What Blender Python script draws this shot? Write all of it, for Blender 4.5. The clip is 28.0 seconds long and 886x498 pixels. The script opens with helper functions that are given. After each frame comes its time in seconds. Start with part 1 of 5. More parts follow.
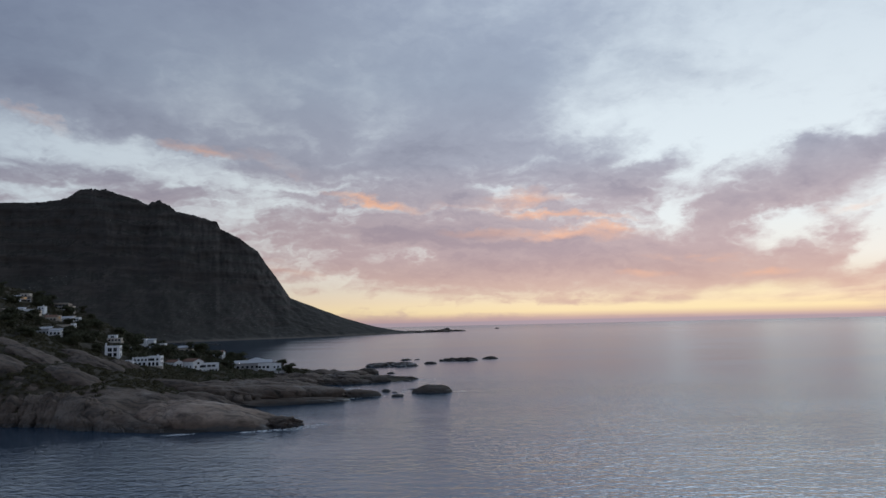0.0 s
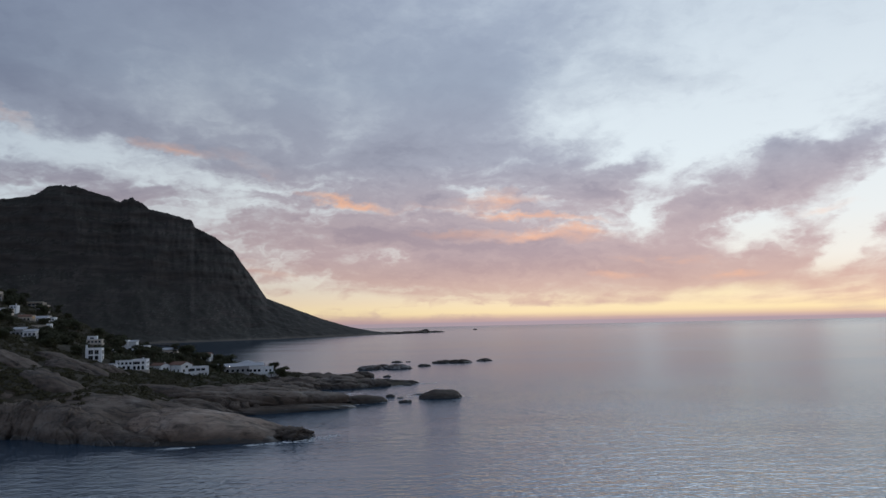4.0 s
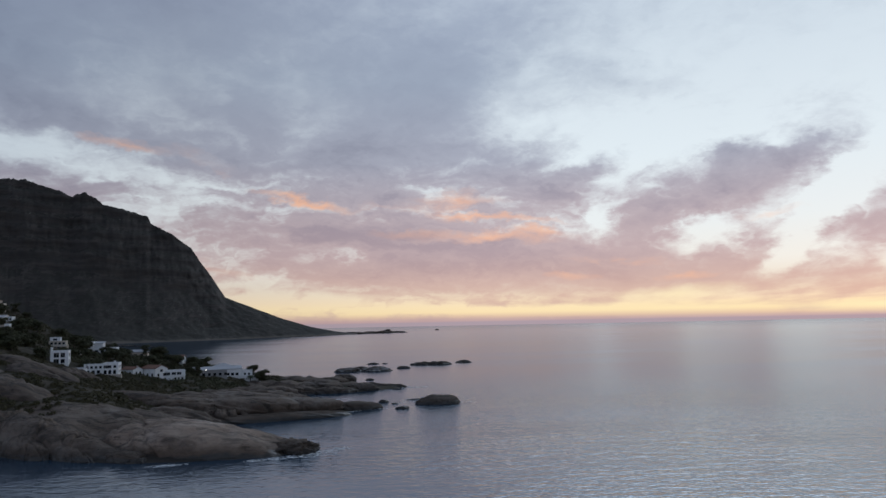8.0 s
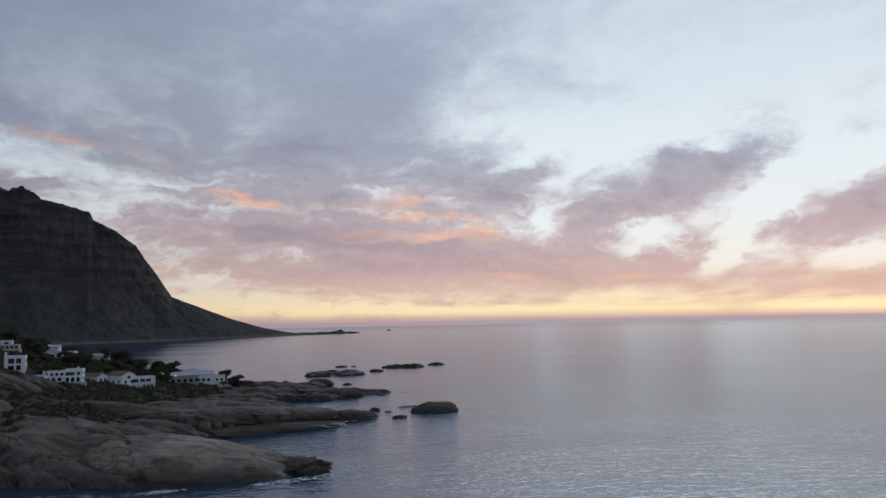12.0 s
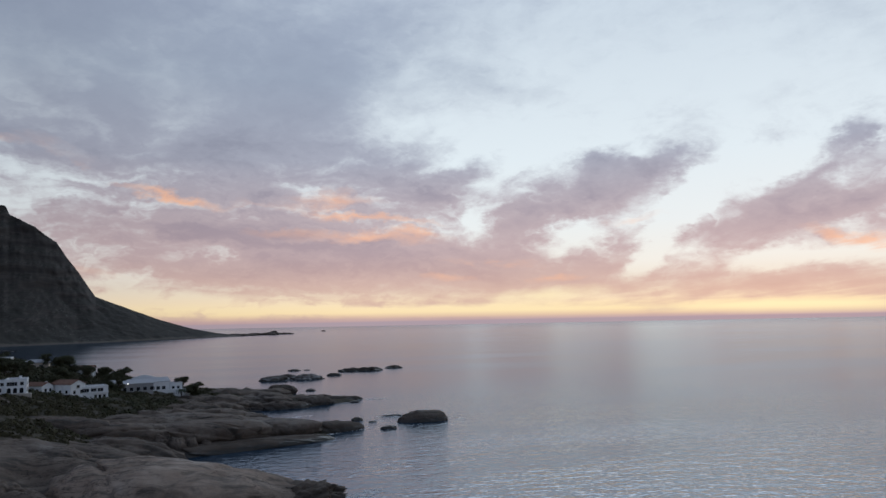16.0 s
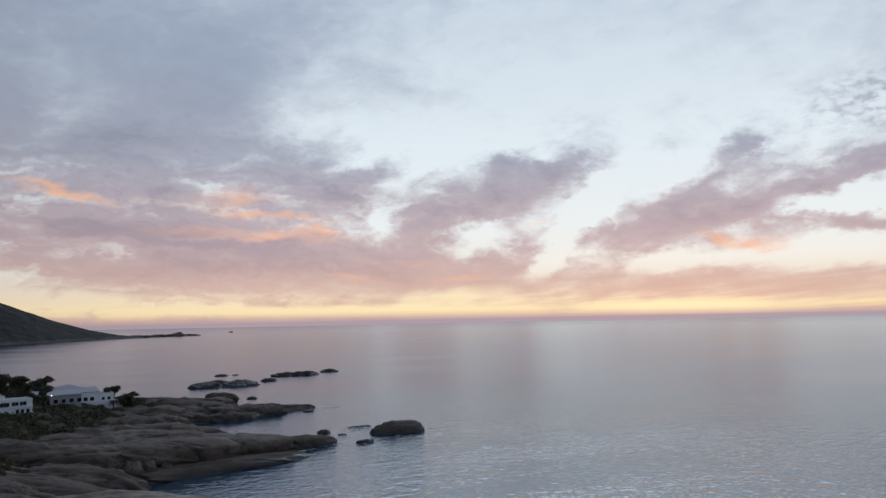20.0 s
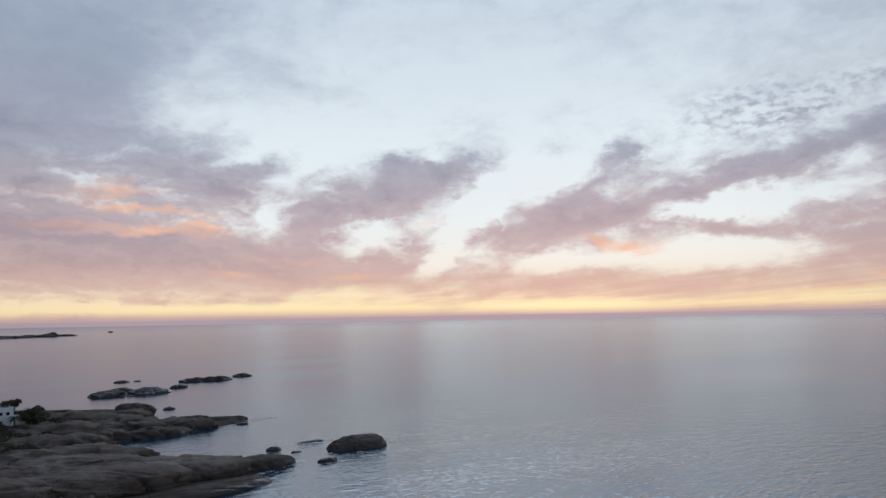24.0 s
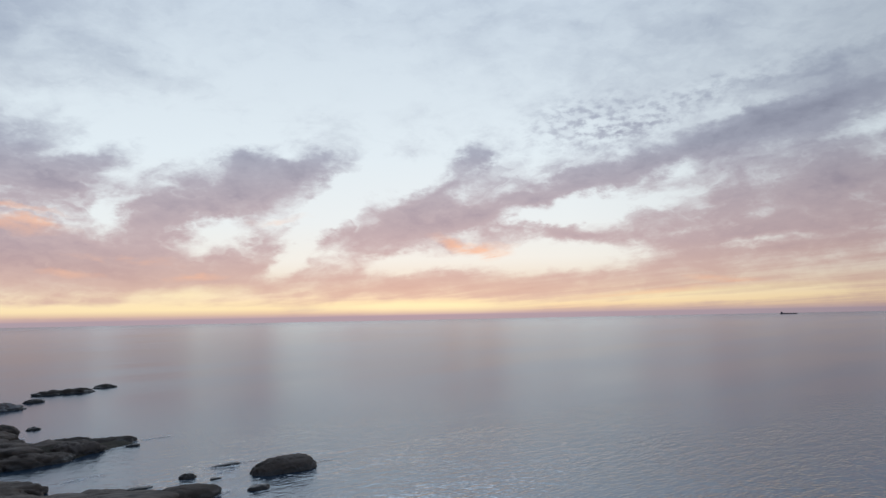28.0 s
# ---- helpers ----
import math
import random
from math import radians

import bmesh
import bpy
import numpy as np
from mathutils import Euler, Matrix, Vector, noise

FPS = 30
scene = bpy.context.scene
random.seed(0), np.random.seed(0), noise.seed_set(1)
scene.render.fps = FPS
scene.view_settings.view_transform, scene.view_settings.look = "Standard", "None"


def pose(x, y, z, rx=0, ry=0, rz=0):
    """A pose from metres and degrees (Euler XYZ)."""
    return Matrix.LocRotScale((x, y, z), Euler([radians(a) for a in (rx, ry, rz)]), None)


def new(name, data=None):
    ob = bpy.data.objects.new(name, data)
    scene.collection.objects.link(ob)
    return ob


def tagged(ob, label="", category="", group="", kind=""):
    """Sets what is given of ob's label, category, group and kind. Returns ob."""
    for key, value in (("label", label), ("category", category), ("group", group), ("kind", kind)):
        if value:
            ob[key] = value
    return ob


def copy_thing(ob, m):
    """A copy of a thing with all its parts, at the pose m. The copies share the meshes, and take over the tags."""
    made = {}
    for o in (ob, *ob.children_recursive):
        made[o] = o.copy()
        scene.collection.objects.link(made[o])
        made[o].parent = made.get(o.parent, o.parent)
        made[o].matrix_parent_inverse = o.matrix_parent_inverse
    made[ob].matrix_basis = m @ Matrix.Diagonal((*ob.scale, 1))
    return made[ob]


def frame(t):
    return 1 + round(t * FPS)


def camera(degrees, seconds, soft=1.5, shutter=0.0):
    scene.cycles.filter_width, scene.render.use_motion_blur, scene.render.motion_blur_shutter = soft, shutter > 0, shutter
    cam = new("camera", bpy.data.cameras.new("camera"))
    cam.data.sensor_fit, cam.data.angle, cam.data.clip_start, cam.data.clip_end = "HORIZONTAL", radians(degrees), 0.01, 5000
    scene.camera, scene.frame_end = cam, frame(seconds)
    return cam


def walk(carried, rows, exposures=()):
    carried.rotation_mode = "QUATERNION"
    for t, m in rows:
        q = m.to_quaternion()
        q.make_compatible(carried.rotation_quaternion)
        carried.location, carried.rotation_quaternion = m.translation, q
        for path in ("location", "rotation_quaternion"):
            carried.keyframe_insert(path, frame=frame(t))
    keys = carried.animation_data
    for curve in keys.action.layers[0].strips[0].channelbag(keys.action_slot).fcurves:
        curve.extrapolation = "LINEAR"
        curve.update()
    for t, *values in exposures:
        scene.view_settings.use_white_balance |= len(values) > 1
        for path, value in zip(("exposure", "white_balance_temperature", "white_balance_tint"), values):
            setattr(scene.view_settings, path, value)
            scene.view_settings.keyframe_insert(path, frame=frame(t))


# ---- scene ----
cam = camera(61.64, 28.0)
PATH = [
    (0, 0.00, 0.00, 40.00, 95.469, 1.277, 0.120),
    (1, -4.75, 6.86, 39.89, 95.501, 1.274, -0.377),
    (2, -9.48, 13.71, 39.85, 95.502, 1.262, -0.896),
    (2.5, -11.82, 17.10, 39.85, 95.512, 1.244, -1.161),
    (4.5, -21.53, 30.13, 40.12, 95.503, 1.197, -2.245),
    (5, -23.95, 33.19, 40.19, 95.491, 1.181, -2.601),
    (6, -28.81, 39.24, 40.34, 95.484, 1.133, -3.451),
    (7, -33.77, 45.33, 40.53, 95.465, 1.099, -4.325),
    (8, -38.75, 51.55, 40.75, 95.448, 1.077, -5.271),
    (9, -43.89, 58.03, 41.00, 95.433, 1.068, -6.242),
    (10, -49.25, 64.78, 41.27, 95.393, 1.041, -7.286),
    (11, -54.57, 71.88, 41.55, 95.389, 1.043, -8.310),
    (12, -59.92, 79.23, 41.82, 95.389, 1.043, -9.394),
    (12.5, -62.61, 82.94, 41.96, 95.372, 1.045, -9.936),
    (14.5, -72.99, 97.93, 42.52, 95.345, 1.082, -12.531),
    (15, -75.53, 101.73, 42.63, 95.338, 1.080, -13.278),
    (16, -80.67, 109.40, 42.84, 95.325, 1.070, -14.799),
    (17, -85.93, 117.42, 43.07, 95.325, 1.039, -16.429),
    (18, -91.02, 125.72, 43.29, 95.315, 1.011, -18.132),
    (19, -95.84, 134.21, 43.57, 95.263, 1.053, -20.002),
    (20, -100.39, 142.83, 43.88, 95.214, 1.114, -22.002),
    (21, -104.54, 151.50, 44.26, 95.143, 1.129, -23.983),
    (21.5, -106.54, 155.83, 44.47, 95.106, 1.116, -24.992),
    (23.5, -113.95, 173.03, 45.52, 95.012, 1.013, -29.200),
    (24, -115.70, 177.31, 45.80, 94.988, 1.001, -30.519),
    (25, -119.28, 185.86, 46.31, 94.944, 0.994, -33.241),
    (26, -122.67, 194.32, 46.79, 94.943, 1.042, -36.034),
    (27, -125.72, 202.67, 47.30, 94.909, 1.090, -38.766),
    (28, -128.12, 210.77, 47.84, 94.876, 1.106, -41.830),
]
walk(cam, [(t, pose(*p)) for t, *p in PATH])

# ---------------------------------------------------------------- node helpers


def lin(r, g, b):
    """A linear colour from 8-bit display values."""
    return tuple((c / 255 / 12.92) if c <= 10 else ((c / 255 + 0.055) / 1.055) ** 2.4 for c in (r, g, b)) + (1.0,)


class Graph:
    """Short hand for a node tree."""

    def __init__(self, tree):
        self.tree = tree
        tree.nodes.clear()

    def node(self, kind, **attrs):
        n = self.tree.nodes.new(kind)
        for key, value in attrs.items():
            setattr(n, key, value)
        return n

    def put(self, value, socket):
        if isinstance(value, bpy.types.NodeSocket):
            self.tree.links.new(value, socket)
        elif value is not None:
            socket.default_value = value

    def math(self, op, a, b=None, c=None, clamp=False):
        n = self.node("ShaderNodeMath", operation=op, use_clamp=clamp)
        for value, socket in zip((a, b, c), n.inputs):
            self.put(value, socket)
        return n.outputs[0]

    def vec(self, op, a, b=None, scale=None):
        n = self.node("ShaderNodeVectorMath", operation=op)
        self.put(a, n.inputs[0])
        self.put(b, n.inputs[1])
        if scale is not None:
            self.put(scale, n.inputs["Scale"])
        return n.outputs["Value"] if op in ("LENGTH", "DOT_PRODUCT") else n.outputs[0]

    def xyz(self, x, y, z=0.0):
        n = self.node("ShaderNodeCombineXYZ")
        for value, socket in zip((x, y, z), n.inputs):
            self.put(value, socket)
        return n.outputs[0]

    def split(self, v):
        n = self.node("ShaderNodeSeparateXYZ")
        self.put(v, n.inputs[0])
        return n.outputs

    def mapping(self, v, loc=(0, 0, 0), rot=(0, 0, 0), scale=(1, 1, 1), kind="POINT"):
        n = self.node("ShaderNodeMapping", vector_type=kind)
        for value, socket in zip((v, loc, rot, scale), n.inputs):
            self.put(value, socket)
        return n.outputs[0]

    def noise(self, v, scale=1.0, detail=4.0, rough=0.55, distort=0.0, color=False):
        n = self.node("ShaderNodeTexNoise")
        self.put(v, n.inputs["Vector"])
        for name, value in (("Scale", scale), ("Detail", detail), ("Roughness", rough), ("Distortion", distort)):
            self.put(value, n.inputs[name])
        return n.outputs["Color" if color else "Fac"]

    def voronoi(self, v, scale=1.0, feature="F1", out="Distance", rand=1.0):
        n = self.node("ShaderNodeTexVoronoi", feature=feature)
        self.put(v, n.inputs["Vector"])
        self.put(scale, n.inputs["Scale"])
        self.put(rand, n.inputs["Randomness"])
        return n.outputs[out]

    def ramp(self, fac, stops, mode="LINEAR"):
        n = self.node("ShaderNodeValToRGB")
        n.color_ramp.interpolation = mode
        e = n.color_ramp.elements
        while len(e) < len(stops):
            e.new(0.5)
        for item, (place, color) in zip(e, stops):
            item.position = place
            item.color = color if isinstance(color, tuple) else (color, color, color, 1)
        self.put(fac, n.inputs[0])
        return n.outputs[0]

    def span(self, v, a, b, c=0.0, d=1.0, smooth=True):
        n = self.node("ShaderNodeMapRange", interpolation_type="SMOOTHSTEP" if smooth else "LINEAR")
        for value, socket in zip((v, a, b, c, d), n.inputs):
            self.put(value, socket)
        return n.outputs[0]

    def mix(self, fac, a, b, blend="MIX"):
        n = self.node("ShaderNodeMix", data_type="RGBA", blend_type=blend)
        self.put(fac, n.inputs[0])
        self.put(a, n.inputs[6])
        self.put(b, n.inputs[7])
        return n.outputs[2]


# ---------------------------------------------------------------- sky after sunset
# Clouds lie by compass bearing and elevation, in degrees: bearing, elevation, slant, half length, half width, weight.
BANKS = [
    (46.9, 2, -1, 20.7, 1.21, 0.7), (16.1, 3.5, -5, 11.7, 1.57, 0.6), (-21.6, 13.9, -17, 11.3, 1.61, 0.8), (-7.1, 14.2, -11, 8.7, 2.55, 0.6), (-19.2, 9.2, -16, 8.6, 0.82, 0.6), (-27.4, 10.9, -13, 5.6, 0.54, 0.5),
    (2.5, 14.7, 29, 6.7, 3.26, 0.8), (8.9, 11.2, -6, 10.6, 2.51, 0.75), (1.9, 6.8, -5, 11.2, 2.42, 0.75), (0.7, 5.5, -9, 12.9, 2.18, 0.7), (19, 18, -21, 5.3, 1.16, 0.35), (5.5, 20.2, 11, 8.8, 2.46, 0.3),
    (-28.6, 17.6, -3, 8.6, 3.35, 0.6), (13.4, 9.7, 17, 5, 1.27, 0.5), (18.2, 4.8, -5, 11.1, 1.73, 0.6),
]
RIGHT_BANKS = [
    (26.2, 9, 14, 6.1, 2.16, 0.9), (31.4, 10.8, 19, 3.2, 1.1, 0.8), (26.8, 11.2, -6, 2.8, 1.1, 0.9), (22.4, 7.8, 27, 4, 1.62, 0.6), (28.4, 5.7, -20, 3.1, 1.1, 0.5), (39.2, 6.7, 11, 5.2, 2.26, 1),
    (42.5, 10.3, 36, 4.8, 1.13, 0.9), (45, 12, 18, 2.2, 0.65, 0.6), (49.7, 8.8, 15, 8.6, 1.12, 0.9), (59.9, 11.6, 13, 9.1, 1.16, 1), (69.4, 13.7, 14, 6.9, 1.38, 1), (69.1, 8.9, 3, 7.7, 3.1, 1.1),
    (69.2, 16, 10, 6.2, 0.76, 0.6), (64.6, 4.5, 0, 11.1, 1.81, 1.1), (51.8, 5.9, -8, 5.9, 0.64, 0.6),
]
GAPS = [
    (-16.4, 11, -19, 9.4, 1.2, 0.5), (-26, 12.5, -12, 5.8, 1, 0.35), (-9.2, 12.9, -41, 2.8, 0.56, 0.35), (-30.1, 9.5, -5, 3.3, 0.59, 0.45), (-11.8, 7.2, -14, 7.8, 0.83, 0.5), (16.2, 12.4, 24, 4.4, 0.75, 0.48),
    (18.5, 10.5, 34, 3.4, 1, 0.56), (17.4, 7.4, 59, 1.9, 0.79, 0.56), (-2.5, 5.1, -14, 7.4, 0.45, 0.4), (5, 2, -5, 2.5, 0.38, 0.3), (33.9, 17.2, -4, 19, 5.9, 0.56), (23.8, 12.1, -6, 7.4, 3.1, 0.4),
    (-9.7, 5.2, -8, 4.6, 0.68, 0.3),
]
RIGHT_GAPS = [
    (24.8, 6.1, 1, 2.1, 1.2, 1.35), (32.4, 6.8, 52, 4.5, 1.2, 1.25), (30.7, 4.1, 25, 3, 0.78, 0.64), (36.1, 10, 15, 4.3, 1.7, 0.56), (18.4, 8, 68, 2, 0.96, 0.72), (53.5, 7.9, 5, 6.5, 0.83, 1.35),
    (49.6, 7, 3, 3.7, 0.51, 0.64), (51.7, 4.1, 3, 6.9, 1.2, 1.4), (38.7, 3.7, 2, 2.6, 0.79, 1.3), (65.3, 4.9, 5, 2.9, 0.47, 1), (22.8, 1.6, 3, 4.7, 0.86, 0.72), (15.5, 14.6, -5, 6.3, 2.2, 0.4),
    (72.7, 12.1, 15, 2.5, 0.59, 0.48), (42.6, 3.6, -1, 1.4, 0.57, 0.4),
]
LIT = [
    (43.3, 4.9, -16, 2.6, 0.48, 1), (45.5, 4.3, 4, 2, 0.35, 0.9), (29.3, 6.9, 3, 2.3, 0.34, 0.9), (19.4, 4.1, -3, 3, 0.28, 0.8), (23.2, 3, 3, 2, 0.25, 0.8), (62.5, 2, -5, 2.7, 0.29, 0.6),
    (57.4, 1.2, 3, 4.8, 0.29, 0.7), (5.7, 9.3, 2, 3.4, 0.54, 0.9), (7.1, 8.1, -6, 6.6, 0.33, 1), (7.7, 6.4, -3, 6.2, 0.54, 1), (-6.3, 9.3, -10, 2.6, 0.41, 1), (-18.1, 12.9, -12, 2.8, 0.49, 0.8),
    (-4.1, 9, -6, 2.6, 0.39, 0.7),
]
LIT_LOW = [
    (-29.7, 14.3, -16, 2.3, 0.34, 0.6), (-12.7, 12.3, -14, 2.5, 0.51, 0.5), (17.8, 4.2, -4, 3, 0.26, 0.8), (14.8, 3.1, -4, 1.7, 0.26, 0.6), (12.9, 6.6, -7, 2.4, 0.34, 0.8), (45, 4.6, 6, 2.3, 0.37, 0.8),
    (-16.4, 5, -10, 8, 0.42, 0.4),
]
CLEARINGS = [
    (40.8, 0.2, -1, 6.9, 0.39, 1.5), (19.8, 0.3, -1, 11.1, 0.32, 1.2), (61.3, 0.7, 2, 11.5, 0.29, 0.9), (-9.7, 1.6, -2, 14.5, 0.77, 1.3), (-20.3, 3, -7, 7.7, 0.49, 0.6), (15.4, 0.6, -1, 13.9, 0.38, 1),
]
# veils: thick over the land, thin towards the sunset
# the last two sit unseen above the view, added to dim and brighten the sea
VEILS = [(-6, 11.5, -12, 9, 1.8, 0.6), (2, 9.5, -8, 8, 1.5, 0.5), (-14, 13, -16, 8, 1.8, 0.4), (6, 4.2, -5, 24, 2.6, 0.45), (-14, 7, -12, 14, 2.4, 0.3), (0, 17, -5, 16, 5, 0.3), (-18, 24, 0, 30, 8, 0.65), (-42, 22, -15, 16, 6, 0.5), (-45, 44, 0, 46, 22, 1.6), (56, 42, 0, 36, 17, -0.9)]
SUNSET_BEARING = 40.0

world = bpy.data.worlds.new("dusk_sky")
scene.world = world
world.use_nodes = True
g = Graph(world.node_tree)
way = g.split(g.node("ShaderNodeTexCoord").outputs["Generated"])
bearing = g.math("MULTIPLY", g.math("ARCTAN2", way[0], way[1]), 57.2958)
height = g.math("MULTIPLY", g.math("ARCSINE", way[2]), 57.2958)
place = g.xyz(bearing, height)
coarse = g.vec("SUBTRACT", g.noise(g.mapping(place, scale=(0.11, 0.2, 1)), 1.0, 5, 0.6, color=True), (0.5, 0.5, 0.5))
fine = g.vec("SUBTRACT", g.noise(g.mapping(place, loc=(7, 3, 0), scale=(0.5, 0.9, 1)), 1.0, 6, 0.6, color=True), (0.5, 0.5, 0.5))
calm = g.span(height, 0.0, 8.0, 0.10, 1.0)
bent = g.vec("ADD", g.vec("ADD", place, g.vec("MULTIPLY", coarse, g.xyz(4.5, g.math("MULTIPLY", calm, 3.0)))), g.vec("MULTIPLY", fine, g.xyz(3.0, g.math("MULTIPLY", calm, 2.0))))


def spread(rows, where):
    """The sum of soft, slanted patches."""
    total = 0.0
    for az, el, slant, length, width, weight in rows:
        n = g.node("ShaderNodeTexGradient", gradient_type="SPHERICAL")
        m = n.texture_mapping
        m.vector_type = "TEXTURE"
        m.translation, m.rotation, m.scale = (az, el, 0), (0, 0, radians(slant)), (length * 1.35, width * 1.35, 1)
        g.put(where, n.inputs[0])
        total = g.math("MULTIPLY_ADD", n.outputs["Fac"], weight, total)
    return total


# Cloud streets lie on a high level sheet and run towards one bearing, so that they fan out from the horizon.
STREET = radians(20)
sheet = g.math("ADD", g.math("ABSOLUTE", way[2]), 0.035)
ahead = g.math("DIVIDE", g.math("ADD", g.math("MULTIPLY", way[0], math.sin(STREET)), g.math("MULTIPLY", way[1], math.cos(STREET))), sheet)
aside = g.math("DIVIDE", g.math("SUBTRACT", g.math("MULTIPLY", way[0], math.cos(STREET)), g.math("MULTIPLY", way[1], math.sin(STREET))), sheet)
street = g.xyz(ahead, aside)
street = g.vec("ADD", street, g.vec("SCALE", g.vec("SUBTRACT", g.noise(g.mapping(street, scale=(0.35, 0.6, 1)), 1.0, 4, 0.55, color=True), (0.5, 0.5, 0.5)), scale=1.1))
streaks = g.noise(g.mapping(street, scale=(0.24, 1.0, 1)), 1.0, 7, 0.52, 0.2)
puffs = g.noise(g.mapping(place, loc=(3, 9, 0), scale=(0.25, 0.42, 1)), 1.0, 5, 0.5, 0.4)
density = g.math("ADD", g.math("ADD", spread(BANKS, bent), spread(RIGHT_BANKS, bent)), spread(VEILS, bent))
density = g.math("SUBTRACT", g.math("SUBTRACT", density, g.math("ADD", spread(GAPS, bent), spread(RIGHT_GAPS, bent))), spread(CLEARINGS, bent))
fray = g.noise(g.mapping(g.vec("ADD", place, g.vec("SCALE", coarse, scale=9.0)), loc=(1, 5, 0), rot=(0, 0, -0.35), scale=(0.22, 0.62, 1)), 1.0, 5, 0.5, 0.3)
texture = g.math("ADD", g.math("MULTIPLY", g.math("SUBTRACT", streaks, 0.5), g.span(height, 9.0, 18.0, 1.5, 0.6)), g.math("MULTIPLY", g.math("SUBTRACT", puffs, 0.5), g.span(height, 9.0, 18.0, 1.3, 0.6)))
silk = g.noise(g.mapping(g.vec("ADD", place, g.vec("SCALE", coarse, scale=5.0)), loc=(4, 2, 0), rot=(0, 0, 0.27), scale=(0.05, 0.75, 1)), 1.0, 4, 0.5)
silky = g.math("MULTIPLY", g.span(bearing, 24.0, 6.0), g.span(height, 14.0, 9.0))
texture = g.math("ADD", g.math("MULTIPLY", texture, g.span(silky, 0.0, 1.0, 1.0, 0.35)), g.math("MULTIPLY", g.math("SUBTRACT", silk, 0.5), g.math("MULTIPLY", silky, 3.0)))
texture = g.math("ADD", texture, g.math("MULTIPLY", g.math("SUBTRACT", fray, 0.5), g.math("MULTIPLY", g.span(height, 1.0, 5.0, 0.6, 1.5), g.span(height, 10.0, 17.0, 1.0, 0.35))))
density = g.math("ADD", g.math("ADD", density, texture), 0.30)
speckle = g.span(g.noise(g.mapping(place, scale=(1.15, 2.1, 1)), 1.0, 4, 0.55), 0.40, 0.66)
speckled = spread([(53.5, 14.0, 3, 5.5, 1.9, 1.5), (61, 15.0, 14, 7, 1.0, 0.8)], bent)
density = g.math("ADD", density, g.math("MULTIPLY", speckled, g.math("MULTIPLY", speckle, 0.5)))
cover = g.span(density, -0.22, 0.98)
thick = g.span(density, 0.75, 2.0)

up = g.span(height, -2.0, 90.0, smooth=False)


def by_height(stops):
    return g.ramp(up, [((h + 2) / 92, lin(*c)) for h, c in stops])


clear = by_height([(-2, (116, 124, 148)), (-0.5, (148, 150, 174)), (-0.15, (194, 178, 182)), (0.15, (238, 208, 172)), (0.6, (252, 227, 180)), (1.3, (248, 227, 193)), (2.5, (236, 225, 208)),
                   (4.0, (240, 238, 231)), (7.0, (233, 239, 241)), (12, (225, 236, 243)), (22, (206, 219, 231)), (40, (208, 224, 242)), (90, (150, 168, 196))])
cloud = by_height([(-2, (112, 118, 140)), (-0.5, (144, 144, 166)), (0.3, (214, 184, 168)), (1.5, (217, 186, 170)), (3.0, (208, 180, 173)), (5.0, (195, 174, 177)), (8.0, (185, 173, 181)),
                   (12, (167, 171, 187)), (18, (160, 172, 191)), (30, (150, 163, 188)), (90, (130, 145, 172))])
gloom = by_height([(-2, (108, 112, 134)), (-0.5, (138, 138, 160)), (0.3, (202, 168, 156)), (1.5, (205, 170, 158)), (3.0, (192, 163, 161)), (5.0, (176, 157, 165)), (8.0, (160, 150, 164)),
                   (12, (140, 143, 161)), (18, (136, 146, 168)), (30, (128, 140, 167)), (90, (112, 126, 154))])
glow = g.math("ADD", g.math("MULTIPLY", g.math("COSINE", g.math("MULTIPLY", g.math("SUBTRACT", bearing, 30.0), 0.0174533)), 0.5), 0.5)
level = g.ramp(glow, [(0.0, (0.52, 0.57, 0.67, 1)), (0.45, (0.45, 0.50, 0.59, 1)), (0.70, (0.62, 0.65, 0.70, 1)), (0.86, (0.79, 0.79, 0.80, 1)), (0.965, 1.0)])
sky = g.mix(cover, clear, g.mix(thick, cloud, gloom))
lit = g.math("MULTIPLY", g.math("ADD", spread(LIT, bent), spread(LIT_LOW, bent)), g.span(streaks, 0.36, 0.60), clamp=True)
sky = g.mix(g.math("MULTIPLY", lit, 0.8), sky, lin(250, 190, 154))
ember = spread([(40.5, 0.45, 0, 8, 0.5, 1.7), (60, 1.1, 2, 10, 0.35, 0.8), (23, 0.6, 0, 14, 0.45, 0.6), (22.8, 1.7, 4, 4, 0.6, 0.6), (-8, 0.8, 0, 16, 0.5, 0.35)], bent)
sky = g.mix(g.math("MULTIPLY", ember, 0.8, clamp=True), sky, lin(255, 239, 190))
dusk = g.math("MULTIPLY", g.span(height, 0.6, -0.25), g.span(bearing, 38.0, 0.0, 0.5, 0.85))
sky = g.mix(dusk, sky, lin(192, 160, 160))
sky = g.mix(g.span(height, -0.08, -0.24), sky, lin(172, 156, 166))
sky = g.mix(1.0, sky, level, "MULTIPLY")
# unseen sky above the view: brightened towards sunset, dimmed elsewhere, to tone the sea
arch = g.ramp(glow, [(0.0, 0.75), (0.45, 0.6), (0.62, 0.38), (0.82, 0.34), (0.93, 0.85), (0.975, 2.5), (0.995, 3.0)])
sky = g.mix(g.span(height, 24.5, 30.0), sky, g.mix(1.0, sky, arch, "MULTIPLY"))
# higher unseen sky towards the sunset is darkened, to give the ripples contrast
sky = g.mix(g.math("MULTIPLY", g.span(height, 38.0, 52.0), g.span(glow, 0.85, 0.97, 0.0, 0.6)), sky, (0, 0, 0, 1))
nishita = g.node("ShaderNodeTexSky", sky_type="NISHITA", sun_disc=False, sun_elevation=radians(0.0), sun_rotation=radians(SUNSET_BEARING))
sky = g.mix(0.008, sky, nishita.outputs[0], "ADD")
